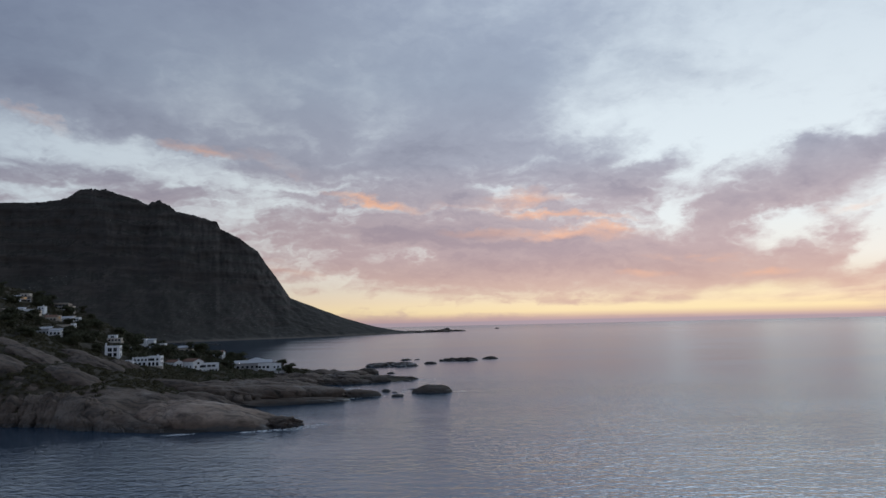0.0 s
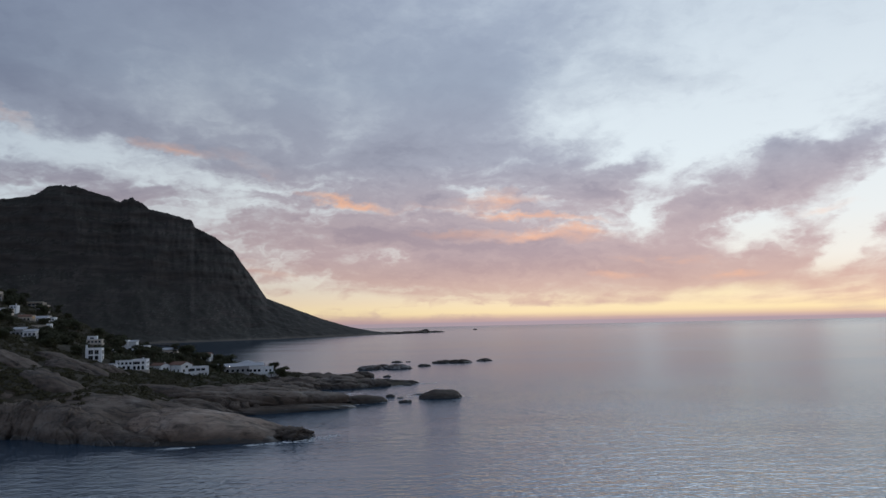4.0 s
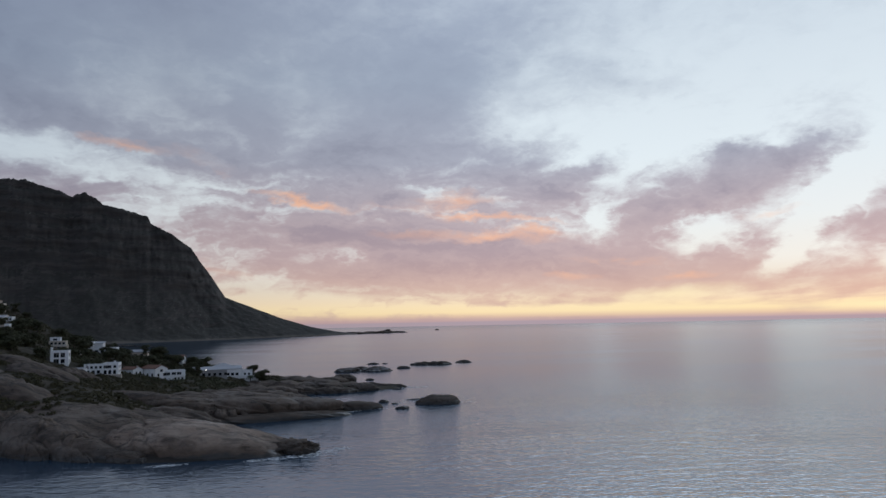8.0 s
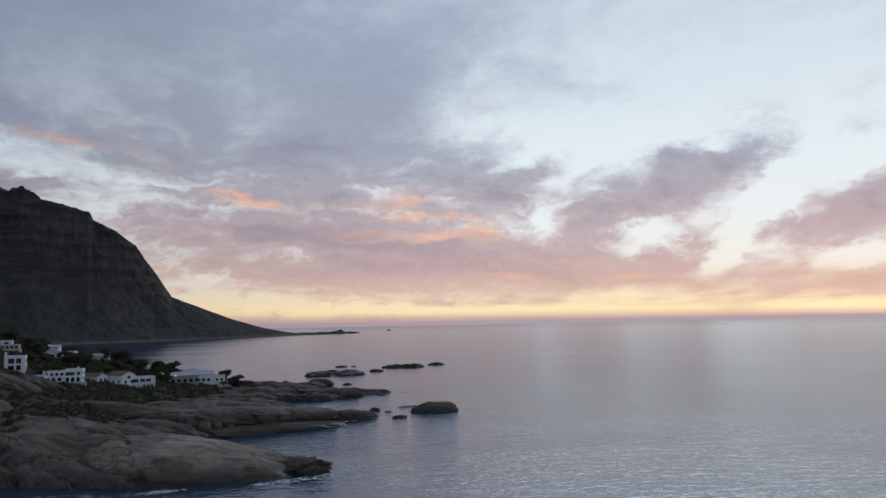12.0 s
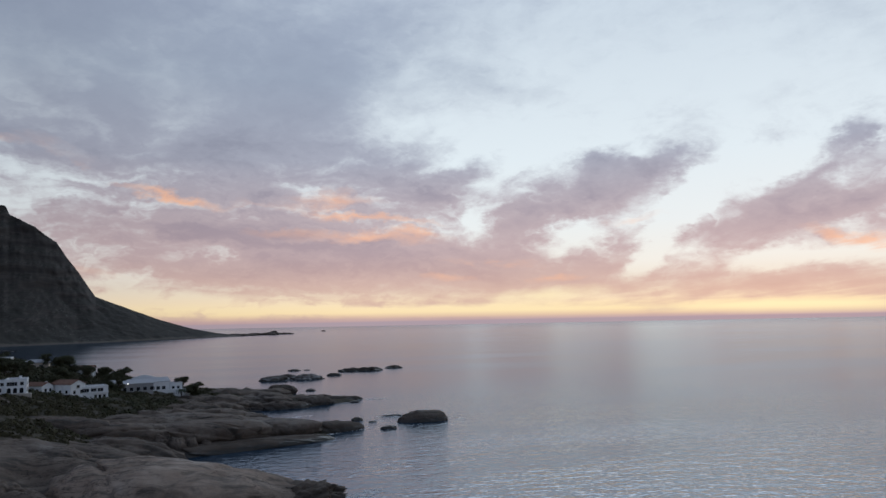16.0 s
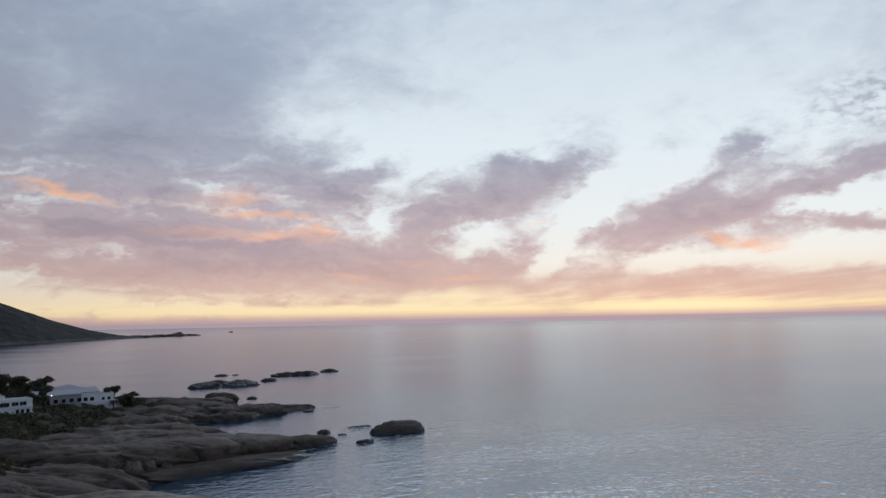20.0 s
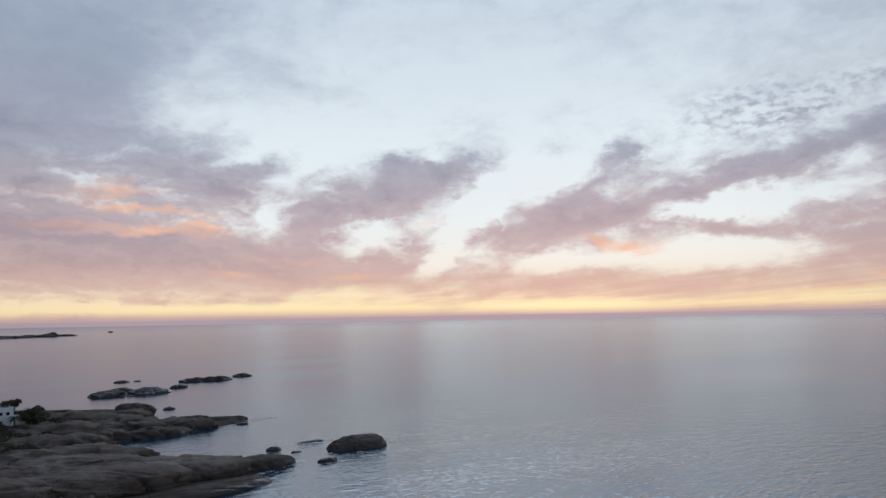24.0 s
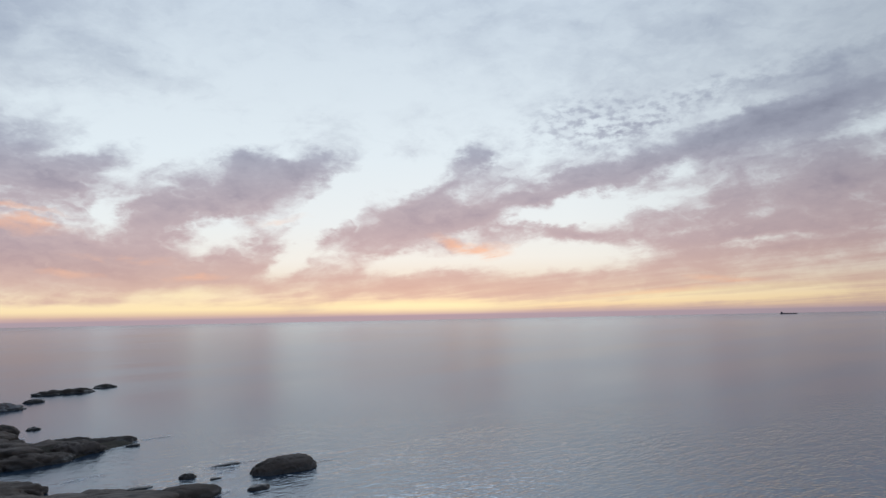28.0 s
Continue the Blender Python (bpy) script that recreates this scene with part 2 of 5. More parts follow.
back = g.node("ShaderNodeBackground")
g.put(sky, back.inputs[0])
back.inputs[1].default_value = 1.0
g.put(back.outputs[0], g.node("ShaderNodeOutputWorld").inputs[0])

# ---------------------------------------------------------------- materials


def material(name, build):
    m = bpy.data.materials.new(name)
    m.use_nodes = True
    gr = Graph(m.node_tree)
    b = gr.node("ShaderNodeBsdfPrincipled")
    own = build(gr, b)
    gr.put((own or b).outputs[0], gr.node("ShaderNodeOutputMaterial").inputs[0])
    return m


def where(gr):
    return gr.node("ShaderNodeNewGeometry").outputs["Position"]


def relief(gr, b, fac, strength, distance):
    n = gr.node("ShaderNodeBump")
    n.inputs["Strength"].default_value, n.inputs["Distance"].default_value = strength, distance
    gr.put(fac, n.inputs["Height"])
    gr.put(n.outputs[0], b.inputs["Normal"])


def granite(tone=1.0, wet=True):
    def build(gr, b):
        p = where(gr)

        def c3(r, g_, b_):
            return (r * tone, g_ * tone, b_ * tone, 1)

        big = gr.noise(p, 0.05, 6, 0.62, 0.5)
        streak = gr.noise(gr.mapping(p, rot=(0.25, 0.1, 0.35), scale=(0.09, 0.35, 0.12)), 1.0, 7, 0.65, 0.6)
        blotch = gr.noise(gr.mapping(p, loc=(9, 2, 5), scale=(0.3, 0.3, 0.45)), 1.0, 7, 0.65)
        grain = gr.noise(p, 2.2, 5, 0.7)
        c = gr.ramp(big, [(0.30, c3(0.15, 0.100, 0.068)), (0.45, c3(0.280, 0.203, 0.152)), (0.57, c3(0.385, 0.300, 0.238)), (0.70, c3(0.49, 0.430, 0.375))])
        c = gr.mix(gr.math("MULTIPLY", gr.span(streak, 0.46, 0.66), 0.85), c, c3(0.085, 0.068, 0.055))
        c = gr.mix(gr.math("MULTIPLY", gr.span(blotch, 0.52, 0.72), 0.6), c, c3(0.13, 0.098, 0.07))
        c = gr.mix(gr.math("MULTIPLY", gr.span(grain, 0.5, 0.8), 0.3), c, c3(0.42, 0.39, 0.36))
        # thin weathered joints that run with the dip of the slabs
        lines = gr.noise(gr.mapping(p, rot=(0.0, -0.35, 0.5), scale=(0.045, 0.55, 0.9)), 1.0, 5, 0.6, 0.4)
        crack = gr.math("MULTIPLY", gr.span(gr.math("ABSOLUTE", gr.math("SUBTRACT", lines, 0.5)), 0.02, 0.0), gr.span(gr.noise(p, 0.07, 3, 0.5), 0.44, 0.56))
        c = gr.mix(gr.math("MULTIPLY", crack, 0.8), c, (0.04, 0.033, 0.028, 1))
        c = gr.mix(gr.math("MULTIPLY", gr.span(lines, 0.52, 0.7), 0.35), c, c3(0.10, 0.075, 0.06))
        rough = 0.85
        if wet:
            z = gr.math("ADD", gr.split(p)[2], gr.math("MULTIPLY", gr.math("SUBTRACT", gr.noise(p, 0.2, 4, 0.6), 0.5), 3.0))
            c = gr.mix(gr.math("MULTIPLY", gr.span(z, 4.6, 2.4), 0.6), c, c3(0.10, 0.068, 0.048))
            tide = gr.span(z, 1.9, 0.8)
            c = gr.mix(gr.math("MULTIPLY", tide, 0.85), c, (0.028, 0.025, 0.021, 1))
            rough = gr.span(tide, 0.0, 1.0, 0.85, 0.35)
        gr.put(c, b.inputs["Base Color"])
        gr.put(rough, b.inputs["Roughness"])
        h = gr.math("ADD", gr.math("ADD", gr.math("MULTIPLY", streak, 1.0), gr.math("MULTIPLY", blotch, 0.8)), gr.math("MULTIPLY", grain, 0.14))
        h = gr.math("ADD", h, gr.math("MULTIPLY", lines, 0.5))
        relief(gr, b, gr.math("SUBTRACT", h, gr.math("MULTIPLY", crack, 0.9)), 0.75, 0.32)
    return build


def guano(gr, b):
    granite(0.5)(gr, b)
    p = where(gr)
    up_face = gr.split(gr.node("ShaderNodeNewGeometry").outputs["Normal"])[2]
    white = gr.math("MULTIPLY", gr.span(up_face, 0.45, 0.8), gr.span(gr.noise(p, 0.12, 6, 0.65), 0.42, 0.56))
    rock_color = b.inputs["Base Color"].links[0].from_socket
    gr.put(gr.mix(gr.math("MULTIPLY", white, 0.3), rock_color, (0.55, 0.56, 0.58, 1)), b.inputs["Base Color"])


GUANO = material("bird_whitened_granite", guano)
# one granite recipe in several tones, each tuned to its rocks' brightness
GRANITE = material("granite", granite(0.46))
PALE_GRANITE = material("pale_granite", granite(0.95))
BROWN_GRANITE = material("brown_granite", granite(0.42))
DARK_GRANITE = material("wet_dark_granite", granite(0.30))


def soil(gr, b):
    granite(0.50)(gr, b)
    bare_rock = b.inputs["Base Color"].links[0].from_socket
    p = where(gr)
    n = gr.noise(p, 0.08, 7, 0.6)
    m = gr.noise(p, 0.7, 5, 0.65)
    c = gr.ramp(n, [(0.35, (0.030, 0.025, 0.014, 1)), (0.52, (0.050, 0.041, 0.025, 1)), (0.7, (0.085, 0.068, 0.046, 1))])
    c = gr.mix(gr.span(m, 0.5, 0.75), c, (0.034, 0.032, 0.017, 1))
    # bare granite on the seaward side, soil and scrub behind
    edge = gr.math("ADD", gr.math("ADD", gr.split(p)[1], gr.math("MULTIPLY", gr.math("ADD", gr.split(p)[0], 150.0), -0.45)), gr.math("MULTIPLY", gr.math("SUBTRACT", n, 0.5), 60.0))
    gr.put(gr.mix(gr.span(edge, 344.0, 334.0), c, bare_rock), b.inputs["Base Color"])
    b.inputs["Roughness"].default_value = 0.95
    b.inputs["Roughness"].links and gr.tree.links.remove(b.inputs["Roughness"].links[0])


SOIL = material("scrub_soil", soil)


def leaves(dark, light, scale=0.8):
    def build(gr, b):
        n = gr.noise(where(gr), scale, 5, 0.65)
        tint = gr.node("ShaderNodeNewGeometry").outputs["Random Per Island"]
        c = gr.mix(n, (*dark, 1), (*light, 1))
        c = gr.mix(gr.math("MULTIPLY", tint, 0.5), c, (*[v * 0.5 for v in dark], 1))
        gr.put(c, b.inputs["Base Color"])
        b.inputs["Roughness"].default_value = 0.8
    return build


FYNBOS = material("fynbos", leaves((0.034, 0.029, 0.008), (0.086, 0.072, 0.022)))
TREE_LEAF = material("tree_leaves", leaves((0.032, 0.034, 0.012), (0.078, 0.078, 0.028), 1.5))
PALM_LEAF = material("palm_leaves", leaves((0.03, 0.04, 0.018), (0.07, 0.085, 0.04), 2.0))


def bark(gr, b):
    n = gr.noise(gr.mapping(where(gr), scale=(6, 6, 1.5)), 1.0, 5, 0.6)
    gr.put(gr.ramp(n, [(0.3, (0.06, 0.045, 0.035, 1)), (0.7, (0.16, 0.13, 0.10, 1))]), b.inputs["Base Color"])
    b.inputs["Roughness"].default_value = 0.9
    relief(gr, b, n, 0.6, 0.05)


BARK = material("bark", bark)


def cliff(gr, b):
    p = where(gr)
    slope = gr.split(gr.node("ShaderNodeNewGeometry").outputs["True Normal"])[2]
    bent = gr.vec("ADD", p, gr.vec("SCALE", gr.vec("SUBTRACT", gr.noise(p, 0.012, 5, 0.6, color=True), (0.5, 0.5, 0.5)), scale=30.0))
    strata = gr.noise(gr.mapping(bent, scale=(0.006, 0.006, 0.09)), 1.0, 6, 0.62)
    joints = gr.noise(gr.mapping(bent, scale=(0.03, 0.03, 0.012)), 1.0, 5, 0.6)
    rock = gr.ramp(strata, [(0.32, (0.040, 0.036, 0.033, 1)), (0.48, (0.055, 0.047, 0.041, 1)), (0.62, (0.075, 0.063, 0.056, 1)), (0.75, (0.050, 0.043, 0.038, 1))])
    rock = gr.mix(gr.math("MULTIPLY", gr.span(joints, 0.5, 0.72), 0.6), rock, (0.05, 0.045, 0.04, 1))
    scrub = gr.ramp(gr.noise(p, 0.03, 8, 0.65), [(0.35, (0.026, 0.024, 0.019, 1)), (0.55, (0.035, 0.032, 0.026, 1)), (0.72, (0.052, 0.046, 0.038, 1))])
    stones = gr.span(gr.noise(p, 0.16, 5, 0.7), 0.60, 0.68)
    field = gr.span(gr.noise(p, 0.0055, 3, 0.5), 0.5, 0.62)
    scrub = gr.mix(gr.math("MULTIPLY", gr.math("MULTIPLY", stones, field), 0.8), scrub, (0.30, 0.285, 0.26, 1))
    bare = gr.span(gr.math("ADD", slope, gr.math("MULTIPLY", gr.math("SUBTRACT", gr.noise(p, 0.02, 6, 0.6), 0.5), 0.5)), 0.72, 0.5)
    c = gr.mix(bare, scrub, rock)
    shore = gr.span(gr.math("ADD", gr.split(p)[2], gr.math("MULTIPLY", gr.noise(p, 0.02, 5, 0.6), 14.0)), 14.0, 9.0)
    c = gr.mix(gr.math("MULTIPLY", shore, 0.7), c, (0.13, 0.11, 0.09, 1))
    gr.put(c, b.inputs["Base Color"])
    b.inputs["Roughness"].default_value = 0.95
    relief(gr, b, gr.math("ADD", strata, gr.math("MULTIPLY", joints, 0.4)), 0.6, 4.0)


CLIFF = material("sandstone_cliff_and_scrub", cliff)


def water(gr, b):
    p = where(gr)
    out = gr.vec("LENGTH", gr.vec("SUBTRACT", p, (-60.0, 120.0, 0.0)))
    trains = gr.noise(gr.mapping(p, rot=(0, 0, 0.12), scale=(0.13, 0.26, 1)), 1.0, 2, 0.45, 0.3)
    chop = gr.noise(gr.mapping(p, rot=(0, 0, 0.25), scale=(0.5, 0.75, 1)), 1.0, 1, 0.45, 0.2)
    # cat's paws: patches that the breeze ruffles, between smoother water
    ruffled = gr.span(gr.noise(gr.mapping(p, rot=(0, 0, -0.3), scale=(0.007, 0.016, 1)), 1.0, 5, 0.6), 0.36, 0.66, 0.5, 1.3)
    small = gr.math("ADD", gr.math("MULTIPLY", gr.math("SUBTRACT", trains, 0.5), 0.62), gr.math("MULTIPLY", gr.math("SUBTRACT", chop, 0.5), 0.42))
    # calmer in the lee of the rocks; wavelets fade with distance from a point under the camera's path, fitted to the
    # view; farther out they are too small to tell apart and roughen the surface
    h = gr.math("MULTIPLY", gr.math("MULTIPLY", gr.math("MULTIPLY", small, ruffled), gr.span(gr.split(p)[0], -110.0, 10.0, 0.4, 1.0)), gr.span(out, 220.0, 560.0, 1.0, 0.0))
    bump = gr.node("ShaderNodeBump")
    bump.inputs["Strength"].default_value, bump.inputs["Distance"].default_value = 1.0, 1.0
    gr.put(h, bump.inputs["Height"])
    slick = gr.noise(gr.mapping(p, rot=(0, 0, 0.2), scale=(0.0022, 0.011, 1)), 1.0, 5, 0.6)
    rough = gr.math("ADD", gr.math("ADD", gr.span(slick, 0.36, 0.64, 0.20, 0.25), gr.span(out, 150.0, 500.0, -0.05, 0.0)), gr.span(out, 1800.0, 6000.0, 0.0, 0.05))
    deep, mirror = gr.node("ShaderNodeBsdfDiffuse"), gr.node("ShaderNodeBsdfAnisotropic", distribution="BECKMANN")
    deep.inputs["Color"].default_value = (0.022, 0.050, 0.085, 1)
    # bluish gloss tint cools the reflected sky
    mirror.inputs["Color"].default_value = (0.84, 0.91, 0.98, 1)
    gr.put(rough, mirror.inputs["Roughness"])
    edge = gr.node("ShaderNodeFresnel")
    # IOR far above water's 1.33, to brighten the reflection
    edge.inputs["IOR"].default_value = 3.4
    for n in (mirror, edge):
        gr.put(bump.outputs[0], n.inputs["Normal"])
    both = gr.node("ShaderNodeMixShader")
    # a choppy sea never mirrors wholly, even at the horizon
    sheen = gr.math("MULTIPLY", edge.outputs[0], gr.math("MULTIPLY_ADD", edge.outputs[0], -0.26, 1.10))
    # extra cut at grazing angles puts a darker band on the sea below the horizon
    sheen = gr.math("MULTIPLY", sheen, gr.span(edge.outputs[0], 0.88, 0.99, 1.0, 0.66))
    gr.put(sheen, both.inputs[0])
    gr.put(deep.outputs[0], both.inputs[1])
    gr.put(mirror.outputs[0], both.inputs[2])
    return both


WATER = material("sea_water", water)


def froth(gr, b):
    p = where(gr)
    n = gr.noise(p, 0.5, 6, 0.7, 0.5)
    b.inputs["Base Color"].default_value = (0.75, 0.78, 0.80, 1)
    b.inputs["Roughness"].default_value = 0.7
    gr.put(gr.span(n, 0.42, 0.66), b.inputs["Alpha"])


FOAM = material("sea_foam", froth)


def plaster(color, stain=0.25):
    def build(gr, b):
        p = where(gr)
        n = gr.noise(gr.mapping(p, scale=(0.6, 0.6, 0.25)), 1.0, 6, 0.6)
        dark = tuple(c * 0.72 for c in color)
        gr.put(gr.mix(gr.math("MULTIPLY", gr.span(n, 0.48, 0.75), stain * 2), (*color, 1), (*dark, 1)), b.inputs["Base Color"])
        b.inputs["Roughness"].default_value = 0.8
        relief(gr, b, gr.noise(p, 6, 3, 0.6), 0.2, 0.02)
    return build


WHITE = material("white_plaster", plaster((0.78, 0.79, 0.80)))
CREAM = material("cream_plaster", plaster((0.55, 0.48, 0.40)))
GREY = material("grey_plaster", plaster((0.33, 0.33, 0.34)))
STONE = material("stone_cladding", plaster((0.30, 0.25, 0.20), 0.4))
ROOF_GREY = material("grey_roofing", plaster((0.42, 0.43, 0.46), 0.3))
PAVING = material("terrace_paving", plaster((0.45, 0.40, 0.35), 0.3))


def clay(gr, b):
    p = where(gr)
    n = gr.noise(p, 1.2, 5, 0.6)
    gr.put(gr.ramp(n, [(0.3, (0.13, 0.065, 0.045, 1)), (0.7, (0.24, 0.125, 0.085, 1))]), b.inputs["Base Color"])
    b.inputs["Roughness"].default_value = 0.85


CLAY = material("clay_tiles", clay)


def glass(gr, b):
    b.inputs["Base Color"].default_value = (0.012, 0.014, 0.018, 1)
    b.inputs["Roughness"].default_value = 0.08
    b.inputs["IOR"].default_value = 1.5


GLASS = material("dark_window_glass", glass)


def lit_glass(gr, b):
    b.inputs["Base Color"].default_value = (0.3, 0.2, 0.1, 1)
    b.inputs["Emission Color"].default_value = (1.0, 0.62, 0.30, 1)
    b.inputs["Emission Strength"].default_value = 0.30


LAMPLIT = material("lamplit_window", lit_glass)


def lamp_glow(gr, b):
    b.inputs["Emission Color"].default_value = (1.0, 0.93, 0.86, 1)
    b.inputs["Emission Strength"].default_value = 3.0


LAMP = material("lamp_glow", lamp_glow)


def plain(color, rough=0.5, metal=0.0):
    def build(gr, b):
        n = gr.noise(where(gr), 2.0, 4, 0.6)
        gr.put(gr.mix(gr.math("MULTIPLY", n, 0.4), (*color, 1), (*[c * 0.7 for c in color], 1)), b.inputs["Base Color"])
        b.inputs["Roughness"].default_value, b.inputs["Metallic"].default_value = rough, metal
    return build


FRAME = material("window_frame_paint", plain((0.55, 0.55, 0.55)))
STEEL = material("steel", plain((0.35, 0.36, 0.38), 0.4, 0.8))
HULL = material("ship_hull_paint", plain((0.06, 0.055, 0.07), 0.6))
POOL = material("pool_water", plain((0.08, 0.30, 0.36), 0.1))

# ---------------------------------------------------------------- mesh helpers


def mesh_of(name, verts, faces, mat, smooth=True):
    me = bpy.data.meshes.new(name)
    me.from_pydata(verts, [], faces)
    me.materials.append(mat)
    if smooth:
        me.polygons.foreach_set("use_smooth", [True] * len(me.polygons))
    me.update()
    return me


def part(name, bm, mat, parent=None, label="", smooth=False):
    me = bpy.data.meshes.new(name)
    bm.to_mesh(me)
    bm.free()
    me.materials.append(mat)
    if smooth:
        me.polygons.foreach_set("use_smooth", [True] * len(me.polygons))
    ob = new(name, me)
    ob.parent = parent
    if label:
        ob["label"] = label
    return ob


def box(bm, x0, x1, y0, y1, z0, z1):
    vs = [bm.verts.new(c) for c in ((x0, y0, z0), (x1, y0, z0), (x1, y1, z0), (x0, y1, z0), (x0, y0, z1), (x1, y0, z1), (x1, y1, z1), (x0, y1, z1))]
    for f in ((0, 3, 2, 1), (4, 5, 6, 7), (0, 1, 5, 4), (1, 2, 6, 5), (2, 3, 7, 6), (3, 0, 4, 7)):
        bm.faces.new([vs[i] for i in f])
    return bm


def boxed(*size):
    return box(bmesh.new(), *size)


def fbm(p, octaves=4, gain=0.5):
    total, amp = 0.0, 1.0
    q = Vector(p)
    for _ in range(octaves):
        total += amp * noise.noise(q)
        q = q * 2.03
        amp *= gain
    return total


def grid_faces(nx, ny, first=0):
    return [(first + j * nx + i, first + j * nx + i + 1, first + (j + 1) * nx + i + 1, first + (j + 1) * nx + i) for j in range(ny - 1) for i in range(nx - 1)]


# ---------------------------------------------------------------- the coast: plan of the shore and height of the ground
SHORE = np.array([
    (-1500, 150), (-500, 290), (-260, 328), (-184, 314), (-172, 318), (-150, 308), (-132, 292), (-111, 284), (-98, 284), (-76, 288), (-62, 294), (-64, 303), (-78, 316), (-94, 332),
    (-106, 350), (-108, 364), (-92, 370), (-77, 376), (-57, 392), (-40, 405), (-44, 414), (-64, 428), (-84, 452), (-88, 474), (-78, 484), (-54, 485), (-40, 498), (-24, 508), (-27, 518),
    (-48, 530), (-62, 556), (-60, 586), (-78, 602), (-112, 618), (-165, 640), (-240, 690), (-340, 860), (-500, 1200), (-680, 1500), (-820, 1760), (-1500, 2100),
], float)


def inland(x, y):
    """Metres from the shore, positive on land."""
    px, py = np.asarray(x, float), np.asarray(y, float)
    best = np.full(px.shape, 1e9)
    inside = np.zeros(px.shape, bool)
    ring = np.vstack([SHORE, SHORE[:1]])
    for (ax, ay), (bx, by) in zip(ring[:-1], ring[1:]):
        dx, dy = bx - ax, by - ay
        t = np.clip(((px - ax) * dx + (py - ay) * dy) / (dx * dx + dy * dy), 0, 1)
        best = np.minimum(best, np.hypot(px - ax - t * dx, py - ay - t * dy))
        with np.errstate(divide="ignore", invalid="ignore"):
            inside ^= ((ay > py) != (by > py)) & (px < (bx - ax) * (py - ay) / (by - ay) + ax)
    return np.where(inside, best, -best)


# levelled plots: x, y, height, reach
PADS = [(-131, 315, 2.6, 9), (-141, 449, 10.8, 15), (-152, 444, 13.6, 12), (-163, 441, 15.2, 10), (-166, 414, 17.4, 13), (-174, 404, 17.5, 8), (-120, 503, 8.6, 14), (-134, 490, 9.6, 12)]


def ground_height(x, y):
    x, y = np.asarray(x, float), np.asarray(y, float)
    d = inland(x, y)
    hill = 7.0 + 0.24 * np.maximum(0, -112 - x) + 0.10 * np.maximum(0, -200 - x) + 0.04 * np.maximum(0, -300 - x)
    hill = np.minimum(hill, 70 + 0.04 * np.maximum(0, -300 - x)) * (1 - 0.72 * np.clip((y - 532 - 0.45 * np.maximum(0, -235 - x)) / 90, 0, 1))
    hill = hill - 2.5 * np.clip((x + 112) / 50, 0, 1)
    rise = 1 - np.exp(-np.maximum(d, 0) / 17)
    land = hill * rise
    for px, py, pz, r in PADS:
        w = np.exp(-(((x - px) ** 2 + (y - py) ** 2) / (r * r)) ** 2)
        land = np.where(land > pz, land * (1 - w) + pz * w, land)
    return np.where(d > 0, land, np.maximum(-7, 0.30 * d))


def ground_at(x, y):
    return float(ground_height(np.array([x]), np.array([y]))[0])


def coast_sheet(name, x0, x1, y0, y1, step, rough, drop=0.0):
    xs, ys = np.arange(x0, x1 + step, step), np.arange(y0, y1 + step, step)
    gx, gy = np.meshgrid(xs, ys)
    z = ground_height(gx, gy) - drop
    verts = []
    for px, py, pz in zip(gx.ravel(), gy.ravel(), z.ravel()):
        k = min(1.0, max(0.0, pz / 6 + 0.3))
        verts.append((px, py, pz + rough * k * (fbm((px * 0.03, py * 0.05, 1.7), 5, 0.55) * 2.0 + fbm((px * 0.2, py * 0.2, 4.0), 3) * 0.5)))
    return new(name, mesh_of(name, verts, grid_faces(len(xs), len(ys)), SOIL))


tagged(coast_sheet("ground", -440, -14, 262, 700, 2.6, 1.0), "scrub-covered sandy coastal hillside between granite slabs", "ground", kind="structure")
tagged(coast_sheet("ground_far_slope", -1500, -180, 120, 2100, 24, 4.0, 5.0), "dark scrub slope behind the houses", "ground", kind="structure")

# ---------------------------------------------------------------- sea
verts, faces = [], []
rings = [0, 40, 80, 130, 190, 260, 340, 430, 540, 680, 860, 1100, 1500, 2100, 3000, 4500, 6800]
for r in rings:
    for k in range(96):
        a = k * math.tau / 96
        verts.append((-60 + r * math.cos(a), 120 + r * math.sin(a), 0.0))
for j in range(len(rings) - 1):
    for k in range(96):
        n = (k + 1) % 96
        faces.append((j * 96 + k, (j + 1) * 96 + k, (j + 1) * 96 + n, j * 96 + n) if j else (k * 0, 96 + k, 96 + n))
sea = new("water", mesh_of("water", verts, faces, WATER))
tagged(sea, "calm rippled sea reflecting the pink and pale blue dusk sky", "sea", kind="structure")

# ---------------------------------------------------------------- the headland


# bearing from the start of the flight and height of the crest along the headland
CREST = [
    (-50, 300), (-40, 340), (-31, 368), (-28.7, 376), (-27.1, 391), (-26.7, 402), (-26.3, 416), (-25.8, 420), (-25.1, 423), (-24.6, 423), (-24.0, 415), (-23.1, 403), (-22.6, 398), (-21.8, 386), (-21.6, 394),
    (-21.0, 397), (-20.4, 388), (-19.9, 370), (-18.6, 361), (-17.1, 347), (-16.7, 324), (-15.4, 298), (-14.1, 263), (-13.5, 226), (-12.7, 183), (-11.7, 119), (-9.7, 87), (-7.6, 53), (-5.5, 26), (-3.8, 11), (-2.4, 3),
]
CREST_AZ, CREST_Z = zip(*CREST)
verts = []
columns, rows_n = 620, 104
